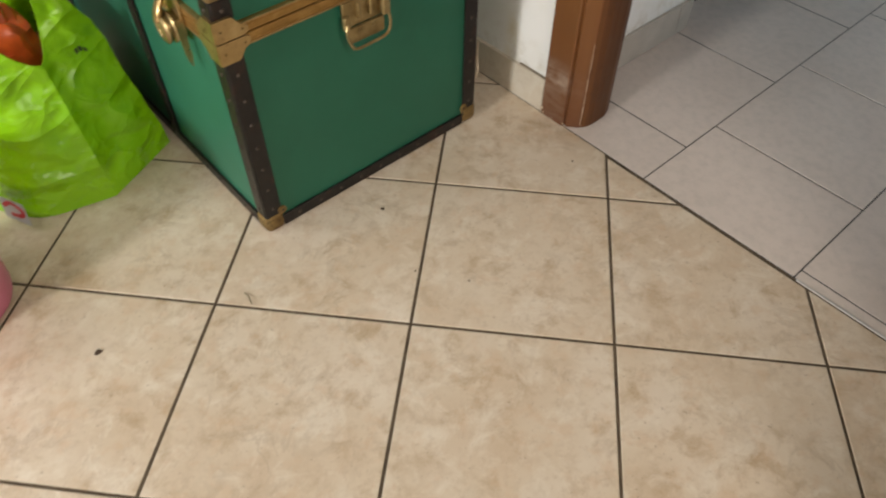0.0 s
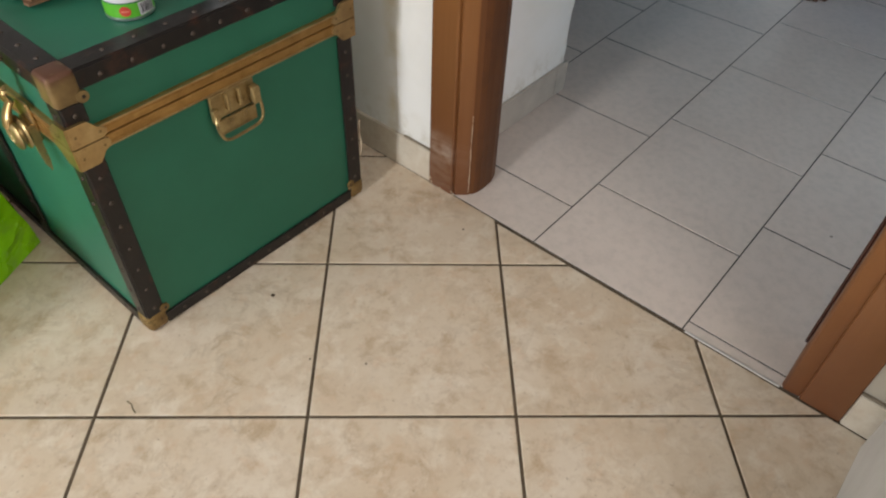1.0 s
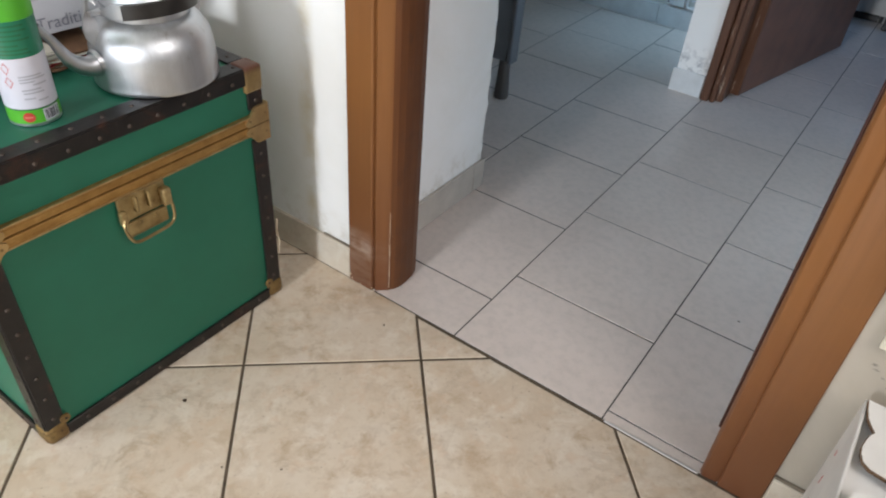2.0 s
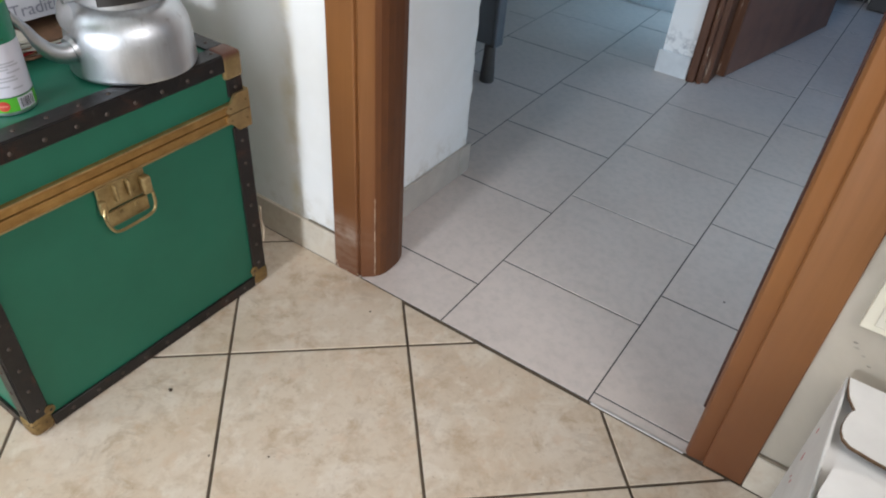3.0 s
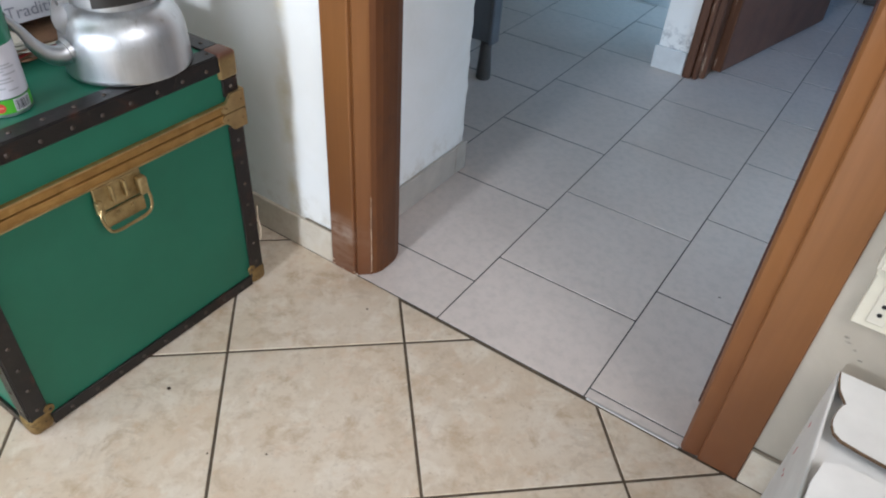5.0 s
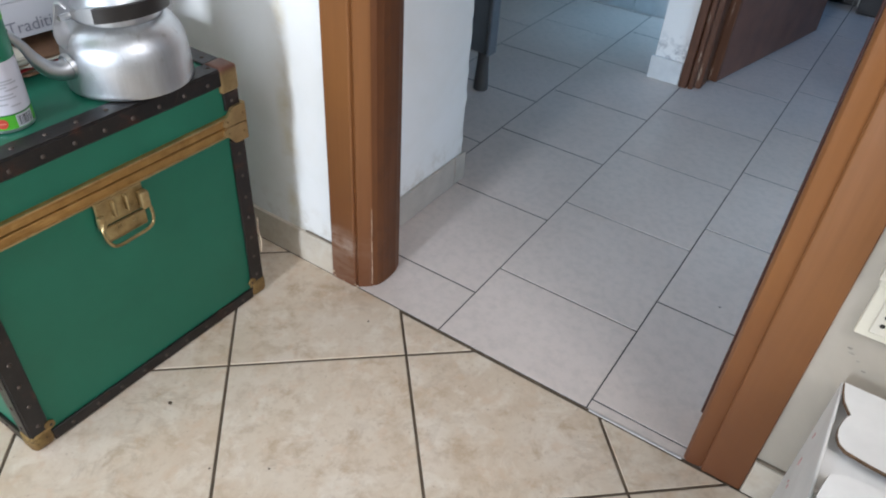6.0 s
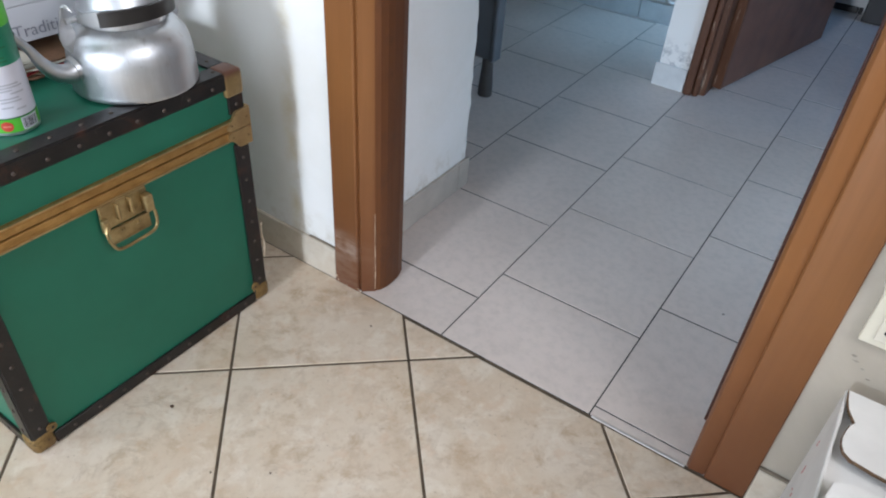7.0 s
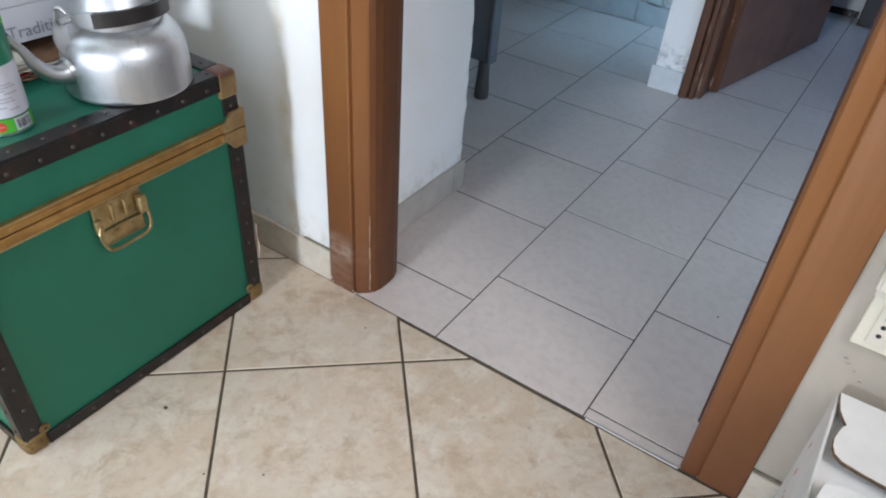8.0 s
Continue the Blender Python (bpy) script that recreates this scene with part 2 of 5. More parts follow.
def corner_material():
    """Brass caps, rubbed to red lacquer and bare grey on their top."""
    m = Nodes("scuffed_cap", 0.52, 0.4)
    m.coords()
    c = m.ramp(m.noise(26, 6, 0.65), [(0.3, (0.15, 0.098, 0.040)), (0.55, (0.24, 0.163, 0.068)), (0.75, (0.33, 0.235, 0.105))])
    p = m.t.nodes.new("ShaderNodeSeparateXYZ")
    m.link(m.co, p.inputs[0])
    upper = m.t.nodes.new("ShaderNodeMapRange")
    upper.inputs["From Min"].default_value, upper.inputs["From Max"].default_value = 0.488, 0.4985
    m.link(p.outputs["Z"], upper.inputs["Value"])
    rubbed = m.ramp(m.noise(38, 6, 0.7, 0.3), [(0.26, G0), (0.46, (0.95, 0.95, 0.95))])
    c = m.mix(m.mix(upper.outputs["Result"], G0, rubbed), c, (0.125, 0.052, 0.034))
    m.colour(c).roughness(m.noise(40, 5), 0.32, 0.55).bump(m.noise(80, 5), 0.2, 0.001)
    return m.mat


def rail_material():
    m = Nodes("bronzed_rail", 0.42, 0.7)
    m.coords()
    c = m.ramp(m.noise(30, 6, 0.65), [(0.3, (0.30, 0.165, 0.050)), (0.55, (0.42, 0.245, 0.078)), (0.78, (0.56, 0.36, 0.13))])
    m.colour(c).roughness(m.noise(36, 5), 0.24, 0.48).bump(m.noise(80, 4), 0.12, 0.001)
    return m.mat


def fibre_strip_material():
    m = Nodes("dark_fibre_strip", 0.45)
    m.coords()
    c = m.ramp(m.noise(30, 6, 0.6), [(0.3, (0.006, 0.0055, 0.0055)), (0.7, (0.016, 0.0125, 0.0115))])
    rust = m.ramp(m.noise(16, 6, 0.7, 0.5), [(0.55, G0), (0.68, G1)])
    m.b.inputs["Specular IOR Level"].default_value = 0.4
    c = m.mix(rust, c, (0.050, 0.020, 0.013))
    worn = m.ramp(m.noise(42, 7, 0.75, 0.3), [(0.60, G0), (0.70, (0.45, 0.45, 0.45))])
    c = m.mix(worn, c, (0.090, 0.072, 0.062))
    m.colour(c).roughness(m.noise(25, 4), 0.26, 0.55).bump(m.noise(48, 6, 0.7), 0.5, 0.0015)
    return m.mat


def trunk_green_material():
    m = Nodes("trunk_green", 0.42)
    m.coords()
    c = m.ramp(m.noise(7, 6, 0.6), [(0.25, (0.019, 0.126, 0.077)), (0.7, (0.024, 0.154, 0.096))])
    m.b.inputs["Specular IOR Level"].default_value = 0.28
    m.colour(c).bump(m.noise(9, 3), 0.05, 0.003)
    return m.mat


MAT = {
    "beige": beige_tile_material(), "gray": gray_tile_material(),
    "grout_dark": grout_material("brown_grout", (0.062, 0.044, 0.028), (0.125, 0.090, 0.058)),
    "grout_gray": grout_material("gray_grout", (0.025, 0.025, 0.026), (0.06, 0.058, 0.056)),
    "wall": wall_material(), "wall_gray": wall_material("wall_paint_passage", (0.66, 0.66, 0.65), (0.56, 0.55, 0.52)),
    "wall_cream_shaded": wall_material("shaded_cream_wall_paint", (0.49, 0.445, 0.375), (0.40, 0.352, 0.285)), "wall_dark_unseen": wall_material("reflection_dimming_wall_paint", (0.26, 0.24, 0.205), (0.20, 0.18, 0.15)), "peel": peeling_paint_material(), "wall_stained": stained_wall_material(),
    "skirt_beige": beige_tile_material("beige_skirting_tile", 1.03, 0.5),
    "grime": plain("grimy_joint", (0.20, 0.165, 0.125), 0.9, vary=0.4, scale=30), "skirt_gray": plain("gray_skirting_tile", (0.46, 0.42, 0.37), 0.4, scale=14),
    "skirt_white": plain("white_skirting_tile", (0.66, 0.68, 0.69), 0.35, scale=14),
    "cap": cap_material(), "jamb": jamb_wood_material(), "patina": corner_material(), "latch": latch_material(), "wood": casing_wood_material("casing_wood", 0.0), "wood_smeared": casing_wood_material("casing_wood_smeared", 0.8), "worn": worn_wood_material(),
    "dark_wood": plain("dark_red_wood", (0.050, 0.016, 0.010), 0.45, scale=30),
    "door": plain("brown_door_veneer", (0.150, 0.064, 0.038), 0.45, vary=0.2, scale=12),
    "green": trunk_green_material(), "brass": brass_material(), "strip": fibre_strip_material(), "rail": rail_material(),
    "ceiling": plain("ceiling_paint", (0.8, 0.79, 0.76), 0.8),
    "metal_edge": plain("threshold_metal", (0.74, 0.72, 0.70), 0.38, 0.6),
}


# ---- building helpers ----
def box(bm, x0, y0, z0, x1, y1, z1, bevel=0.0, seg=1):
    v = [bm.verts.new((x, y, z)) for z in (z0, z1) for y in (y0, y1) for x in (x0, x1)]
    f = [bm.faces.new([v[i] for i in q]) for q in ((0, 2, 3, 1), (4, 5, 7, 6), (0, 1, 5, 4), (2, 6, 7, 3), (0, 4, 6, 2), (1, 3, 7, 5))]
    if bevel:
        edges = list({e for q in f for e in q.edges})
        bmesh.ops.bevel(bm, geom=edges, offset=bevel, segments=seg, affect="EDGES", profile=0.5)
    return bm


def block(x0, y0, z0, x1, y1, z1, bevel=0.0, seg=1):
    return box(bmesh.new(), x0, y0, z0, x1, y1, z1, bevel, seg)


def prism(bm, outline, z0, z1):
    """Stand an outline of (x, y), counter-clockwise, up from z0 to z1."""
    lo = [bm.verts.new((x, y, z0)) for x, y in outline]
    hi = [bm.verts.new((x, y, z1)) for x, y in outline]
    n = len(outline)
    bm.faces.new(hi)
    bm.faces.new(lo[::-1])
    for i in range(n):
        bm.faces.new((lo[i], lo[(i + 1) % n], hi[(i + 1) % n], hi[i]))
    return bm


def lathe(bm, profile, n=40, cx=0.0, cy=0.0):
    """Turn a profile of (radius, z) round an upright axis."""
    rings = []
    for r, z in profile:
        rings.append([bm.verts.new((cx + r * math.cos(2 * math.pi * i / n), cy + r * math.sin(2 * math.pi * i / n), z)) for i in range(n)])
    for a, b in zip(rings, rings[1:]):
        for i in range(n):
            bm.faces.new((a[i], a[(i + 1) % n], b[(i + 1) % n], b[i]))
    return bm


def tube(bm, points, radii, n=12, flat=1.0):
    """A round or flattened tube along points, with a radius at each."""
    pts = [Vector(p) for p in points]
    rings = []
    up = Vector((0, 0, 1))
    for i, p in enumerate(pts):
        d = (pts[min(i + 1, len(pts) - 1)] - pts[max(i - 1, 0)]).normalized()
        s = d.cross(up)
        s = s.normalized() if s.length > 1e-4 else Vector((1, 0, 0))
        w = s.cross(d).normalized()
        r = radii[i] if isinstance(radii, (list, tuple)) else radii
        rings.append([bm.verts.new(p + s * r * math.cos(2 * math.pi * k / n) + w * r * flat * math.sin(2 * math.pi * k / n)) for k in range(n)])
    for a, b in zip(rings, rings[1:]):
        for k in range(n):
            bm.faces.new((a[k], a[(k + 1) % n], b[(k + 1) % n], b[k]))
    bm.faces.new(rings[0][::-1])
    bm.faces.new(rings[-1])
    return bm


def curve_points(ctrl, n=8):
    """A smooth line through the control points."""
    p = [Vector(c) for c in ctrl]
    p = [2 * p[0] - p[1]] + p + [2 * p[-1] - p[-2]]
    out = []
    for i in range(1, len(p) - 2):
        for k in range(n):
            t = k / n
            a, b, c, d = p[i - 1:i + 3]
            out.append(0.5 * (2 * b + (c - a) * t + (2 * a - 5 * b + 4 * c - d) * t * t + (3 * b - a - 3 * c + d) * t ** 3))
    return out + [p[-2]]


def mesh_of(name, bm, mat, smooth=False):
    me = bpy.data.meshes.new(name)
    bmesh.ops.recalc_face_normals(bm, faces=bm.faces)
    bm.to_mesh(me)
    bm.free()
    if mat:
        me.materials.append(mat)
    if smooth:
        me.set_sharp_from_angle(angle=radians(38))
        me.polygons.foreach_set("use_smooth", [True] * len(me.polygons))
    return me


def part(name, bm, mat, parent, label="", smooth=False, kind=""):
    ob = new(name, mesh_of(name, bm, mat, smooth))
    ob.parent = parent
    return tagged(ob, label=label, kind=kind)


def thing(name, m, label, category, group=""):
    ob = new(name)
    ob.empty_display_size = 0.05
    ob.matrix_world = m
    return tagged(ob, label, category, group)


def structure(name, bm, mat, label, category):
    return tagged(new(name, mesh_of(name, bm, mat)), label, category, kind="structure")


# ---- the large structure ----

# thick wall left of the doorway, with the return seen behind the frame
def plaster_block(x0, y0, x1, y1):
    """A wall whose far right corner is knocked and uneven."""
    bm = bmesh.new()
    rnd = random.Random(21)
    rings, z = [], 0.0
    while z < CEIL:
        r = 0.004 + rnd.uniform(0, 0.004)
        j = rnd.uniform(-0.0015, 0.0015)
        ring = [(x0, y0), (x1, y0), (x1, y1 - 3 * r), (x1 + j - 0.3 * r, y1 - r), (x1 + j - r, y1 - 0.3 * r), (x1 - 3 * r, y1), (x0, y1)]
        rings.append([bm.verts.new((x, y, min(z, CEIL))) for x, y in ring])
        z += rnd.uniform(0.012, 0.03) if z < 0.9 else 0.3
    rings.append([bm.verts.new((v.co.x, v.co.y, CEIL)) for v in rings[-1]])
    for a, b in zip(rings, rings[1:]):
        for i in range(7):
            bm.faces.new((a[i], a[(i + 1) % 7], b[(i + 1) % 7], b[i]))
    bm.faces.new(rings[0][::-1])
    bm.faces.new(rings[-1])
    return bm


structure("wall_north_1", plaster_block(W0 - 0.15, 0.004, OL, 0.5), MAT["wall_stained"],
          "thick off-white plastered wall with faint yellow stains", "wall")
# cream paint, darkened so that its colour carries the shade on this side
right_wall = structure("wall_north_2", block(OR, 0.0, 0.0, E0 + 0.15, 0.13, CEIL), MAT["wall_cream_shaded"],
          "cream plastered wall beside the doorway, smudged grey, shade put into its colour", "wall")
structure("wall_north_3", block(OL, 0.0, 2.1, OR, 0.13, CEIL), MAT["wall"],
          "off-white plastered wall over the doorway", "wall")
# unseen stub, added to keep window light off the wall right of the doorway
structure("wall_stub", block(0.37, -1.38, 0, E0, -1.27, CEIL), MAT["wall"], "unseen off-white wall stub, added to shade the wall right of the doorway", "wall")


def wall_with_window(name, x0, x1, y0, y1, wx0, wx1, wz0, wz1, label, along_x=True, paint="wall"):
    bm = bmesh.new()
    if along_x:
        box(bm, x0, y0, 0, wx0, y1, CEIL)
        box(bm, wx1, y0, 0, x1, y1, CEIL)
        box(bm, wx0, y0, 0, wx1, y1, wz0)
        box(bm, wx0, y0, wz1, wx1, y1, CEIL)
    else:
        box(bm, x0, y0, 0, x1, wx0, CEIL)
        box(bm, x0, wx1, 0, x1, y1, CEIL)
        box(bm, x0, wx0, 0, x1, wx1, wz0)
        box(bm, x0, wx0, wz1, x1, wx1, CEIL)
    return structure(name, bm, MAT[paint], label, "wall")


wall_with_window("wall_south", W0, E0, S0 - 0.15, S0, -0.45, 0.30, 0.7, 1.4, "off-white kitchen wall with a window opening")
# unseen west wall, coloured dark to cut its reflection in the trunk
wall_with_window("wall_west", W0 - 0.15, W0, S0 - 0.15, 0.0, -2.08, -1.42, 1.3, 2.2, "unseen kitchen wall, dull brown-grey to dim reflections on the trunk, with a window opening", False, "wall_dark_unseen")
wall_with_window("wall_east", E0, E0 + 0.15, S0 - 0.15, 0.0, -1.07, -0.33, 0.92, 1.92, "off-white kitchen wall with an opening added for the side fill lamp", False)
wall_with_window("wall_passage_east", PE, PE + 0.12, 0.13, 1.44, 0.15, 0.95, 0.10, 1.5, "off-white passage wall with a window opening", False)
wall_with_window("wall_passage_west", PW - 0.12, PW, 0.5, PN, 1.28, 1.82, 0.88, 1.82, "greyish white passage wall with an opening added for a fill lamp", False)
structure("wall_passage_north", block(PW - 0.12, PN, 0, -0.013, PN + 0.12, CEIL), MAT["wall_gray"], "pale painted end wall of the passage", "wall")
structure("wall_partition", block(-0.115, 1.44, 0, -0.013, PN, CEIL), MAT["peel"], "white wall end with peeling paint near the floor", "wall")
structure("wall_room_south", block(0.83, 1.44, 0, RE + 0.12, 1.56, CEIL), MAT["wall_gray"], "pale wall beside the far door", "wall")
structure("wall_room_over_door", block(-0.013, 1.44, 2.1, 0.83, 1.56, CEIL), MAT["wall_gray"], "pale wall over the far door", "wall")
structure("wall_room_north", block(-0.133, RN, 0, RE + 0.12, RN + 0.12, CEIL), MAT["wall_gray"], "pale end wall of the far room", "wall")
structure("wall_room_west", block(-0.133, PN + 0.12, 0, -0.013, RN, CEIL), MAT["wall_gray"], "pale side wall of the far room", "wall")
wall_with_window("wall_room_east", RE, RE + 0.12, 1.56, RN, 1.85, 2.75, 0.85, 2.1, "pale far room wall with a window opening", False)
structure("ceiling", block(W0 - 0.15, S0 - 0.15, CEIL, RE + 0.12, RN + 0.12, CEIL + 0.1), MAT["ceiling"], "plain white painted ceiling", "ceiling")


# ---- doorway frame ----
MAT["chip"] = plain("bare_wood", (0.55, 0.44, 0.32), 0.8)

def casing_profile(side):
    """Outline of one upright of the frame: casing board, groove and a lip that slants back to the jamb. side -1 stands left of the opening, 1 right."""
    g, edge, outer = (0.0245 if side < 0 else 0.0315), (JL if side < 0 else JR), (OL if side < 0 else OR)
    w = abs(outer - edge) + 0.0005
    deep = 0.018 if side < 0 else 0.001
    pts = [(w, -0.0050), (w - 0.0012, -0.006), (g + 0.0060, -0.006), (g + 0.0035, -0.004), (g + 0.0025, 0.002), (g, 0.002), (g - 0.0008, 0.000), (g - 0.003, -0.001),
           (0.006, deep - 0.005), (0.0015, deep - 0.001), (0.0, deep + 0.003), (0.0, 0.118), (w, 0.118)]
    if side > 0:
        # a rounded step instead of the open groove
        pts[2:8] = [(g + 0.0040, -0.006), (g + 0.0018, -0.0054), (g + 0.0006, -0.0038), (g + 0.0002, -0.0010), (g - 0.0008, -0.0012), (g - 0.0020, -0.0022)]
    if side < 0:
        pts[-2:-1] = [(0.008, deep + 0.004), (0.008, 0.117)]
    out = [(edge + side * a, b) for a, b in pts]
    return out if side > 0 else out[::-1]


def door_frame():
    f = tagged(thing("door_frame_1", pose((JL + JR) / 2, 0.05, 0), "orange-brown wooden door frame, scuffed and with shade painted in near the floor", "door frame"), kind="structure")
    ox, oy = (JL + JR) / 2, 0.05
    for side in (-1, 1):
        bm = bmesh.new()
        prism(bm, [(x - ox, y - oy) for x, y in casing_profile(side)], 0.001, 2.04)
        part("upright", bm, MAT["wood_smeared" if side < 0 else "wood"], f, "pale plaster smears near the floor" if side < 0 else "", smooth=True)
    bulge = [(-0.001, 0.0185), (0.006, 0.027), (0.0100, 0.042), (0.0105, 0.060), (0.0085, 0.086), (0.001, 0.108), (-0.0085, 0.1175)]
    bm = bmesh.new()
    prism(bm, [(JL - ox + a, b - oy) for a, b in bulge + [(-0.0085, 0.0185)]], 0.002, 2.035)
    part("jamb", bm, MAT["jamb"], f, "red-brown rounded jamb, darkened for the shade on its side")
    part("head", block(OL - ox, -0.006 - oy, 2.04, OR - ox, 0.118 - oy, 2.13, 0.003), MAT["wood"], f)
    bm = bmesh.new()
    chips = curve_points([(JL - ox - 0.0005, 0.0178 - oy, 0.008), (JL - ox - 0.0003, 0.0182 - oy, 0.06), (JL - ox - 0.0006, 0.0178 - oy, 0.12), (JL - ox - 0.0004, 0.018 - oy, 0.20)], 9)
    rnd = random.Random(4)
    tube(bm, chips, [rnd.uniform(0.0004, 0.0013) * (1 - 0.5 * i / len(chips)) for i in range(len(chips))], 6)
    part("chipped_edge", bm, MAT["chip"], f, "pale chipped edge of bare wood")
    for x, z, r in ((OL + 0.003, 0.016, 0.0030), (OL + 0.006, 0.006, 0.0024), (OL + 0.030, 0.004, 0.0016), (JL - 0.027, 0.009, 0.0022), (JL - 0.022, 0.003, 0.0026)):
        bm = bmesh.new()
        bmesh.ops.create_icosphere(bm, subdivisions=1, radius=r)
        for v in bm.verts:
            v.co = Vector((v.co.x * rnd.uniform(0.7, 1.5), v.co.y * 0.45, max(v.co.z * rnd.uniform(0.7, 1.4), -z)))
        bmesh.ops.translate(bm, verts=bm.verts, vec=(x - ox, -0.0062 - oy, z))
        part("flake", bm, MAT["chip"], f, "pale flake where the varnish has chipped off")
    part("stop_strip", block(JR - 0.0055 - ox, 0.06 - oy, 0.055, JR - ox - 0.0005, 0.099 - oy, 2.04, 0.002), MAT["dark_wood"], f, "dark red stop strip broken off above the floor")
    return f


door_frame()


def far_door():
    f = tagged(thing("door_frame_2", pose(0.02, 1.46, 0), "worn brown door frame with chipped varnish", "door frame"), kind="structure")
    part("casing", block(-0.033, -0.035, 0.0, -0.004, -0.003, 2.1, 0.006, 2), MAT["worn"], f)
    part("casing", block(-0.002, -0.028, 0.0, 0.016, -0.003, 2.1, 0.005, 2), MAT["worn"], f)
    part("jamb", block(-0.012, -0.005, 0.0, 0.035, 0.085, 2.1, 0.004), MAT["worn"], f)
    part("jamb", block(0.77, -0.015, 0.0, 0.81, 0.1, 2.1, 0.004), MAT["worn"], f)
    part("head", block(-0.02, -0.03, 2.06, 0.81, 0.1, 2.1, 0.003), MAT["worn"], f)
    d = tagged(thing("door_1", pose(0.068, 1.535, 0.012, 0, 0, 77.5), "brown veneered door standing open, edge worn pale", "door"), kind="structure")
    part("leaf", block(0.0, -0.02, 0, 0.78, 0.02, 2.03, 0.003), MAT["door"], d)
    part("edge_strip", block(-0.012, -0.021, 0, -0.0005, 0.021, 2.03, 0.002), MAT["worn"], d, "chipped pale edge")
    return d


far_door()


# ---- skirting tiles ----
def skirting(name, x0, y0, x1, y1, inward, mat, label, height=0.08, thick=0.009, step=0.33, start=0.0):
    """A row of skirting tiles from (x0, y0) to (x1, y1); inward is the side to which they stand proud of the wall."""
    base = tagged(thing(name, pose(x0, y0, 0), label, "skirting"), kind="structure")
    d = Vector((x1 - x0, y1 - y0, 0))
    length = d.length
    turn = math.degrees(math.atan2(d.y, d.x))
    a = -start
    while a < length:
        s, e = max(0.0, a) + 0.001, min(length, a + step) - 0.001
        if e - s > 0.01:
            lo, hi = (0.0005, thick) if inward > 0 else (-thick, -0.0005)
            ob = part("skirting_tile", block(s, lo, 0.001, e, hi, height, 0.0025, 2), mat, base)
            ob.rotation_euler = (0, 0, radians(turn))
        a += step
    return base


skirting("baseboard_1", W0, 0.004, OL - 0.0006, 0.004, -1, MAT["skirt_beige"], "beige marbled ceramic skirting tiles with chips", start=0.045)
right_skirting = skirting("baseboard_2", OR + 0.0006, 0.0, E0, 0.0, -1, MAT["skirt_beige"], "beige marbled ceramic skirting tiles", start=0.28)
part("joint", block(0.0, -0.0075, 0.0802, 0.7, -0.0004, 0.0845, 0.002, 2), MAT["grime"], right_skirting, "grimy joint over the tiles")
left_skirting = next(o for o in scene.objects if o.name == "baseboard_1")
part("joint", block(OL - 0.078 - W0, -0.0062, 0.0802, OL - 0.002 - W0, -0.0004, 0.0830, 0.001), MAT["grime"], left_skirting, "grimy joint over the tiles")
skirting("baseboard_3", OL, 0.12, OL, 0.5, -1, MAT["skirt_gray"], "pale grey skirting tiles on the wall return")
skirting("baseboard_4", -0.126, 1.44, -0.014, 1.44, -1, MAT["skirt_white"], "white skirting tile at the wall end")
skirting("baseboard_5", PW, PN, -0.116, PN, -1, MAT["skirt_white"], "white skirting tiles along the end wall", start=0.1)
skirting("baseboard_6", PW, 0.5, OL - 0.0095, 0.5, 1, MAT["skirt_gray"], "pale grey skirting tiles")


# ---- green trunk ----
TL, TW, TH = 0.80, 0.50, 0.497
TX, TY = -0.36 - TL / 2, -0.376


def flip(bm, sx, sy, sz, at):
    bmesh.ops.scale(bm, vec=(sx, sy, sz), verts=bm.verts)
    bmesh.ops.translate(bm, vec=at, verts=bm.verts)
    return bm


def stud_mesh():
    bm = bmesh.new()
    lathe(bm, [(0.0035, 0.0), (0.0030, 0.0012), (0.0017, 0.0018), (0.0002, 0.0020)], 10)
    return mesh_of("stud", bm, MAT["stud"], True)


MAT["stud"] = plain("dull_steel_stud", (0.085, 0.066, 0.055), 0.5, 0.6)


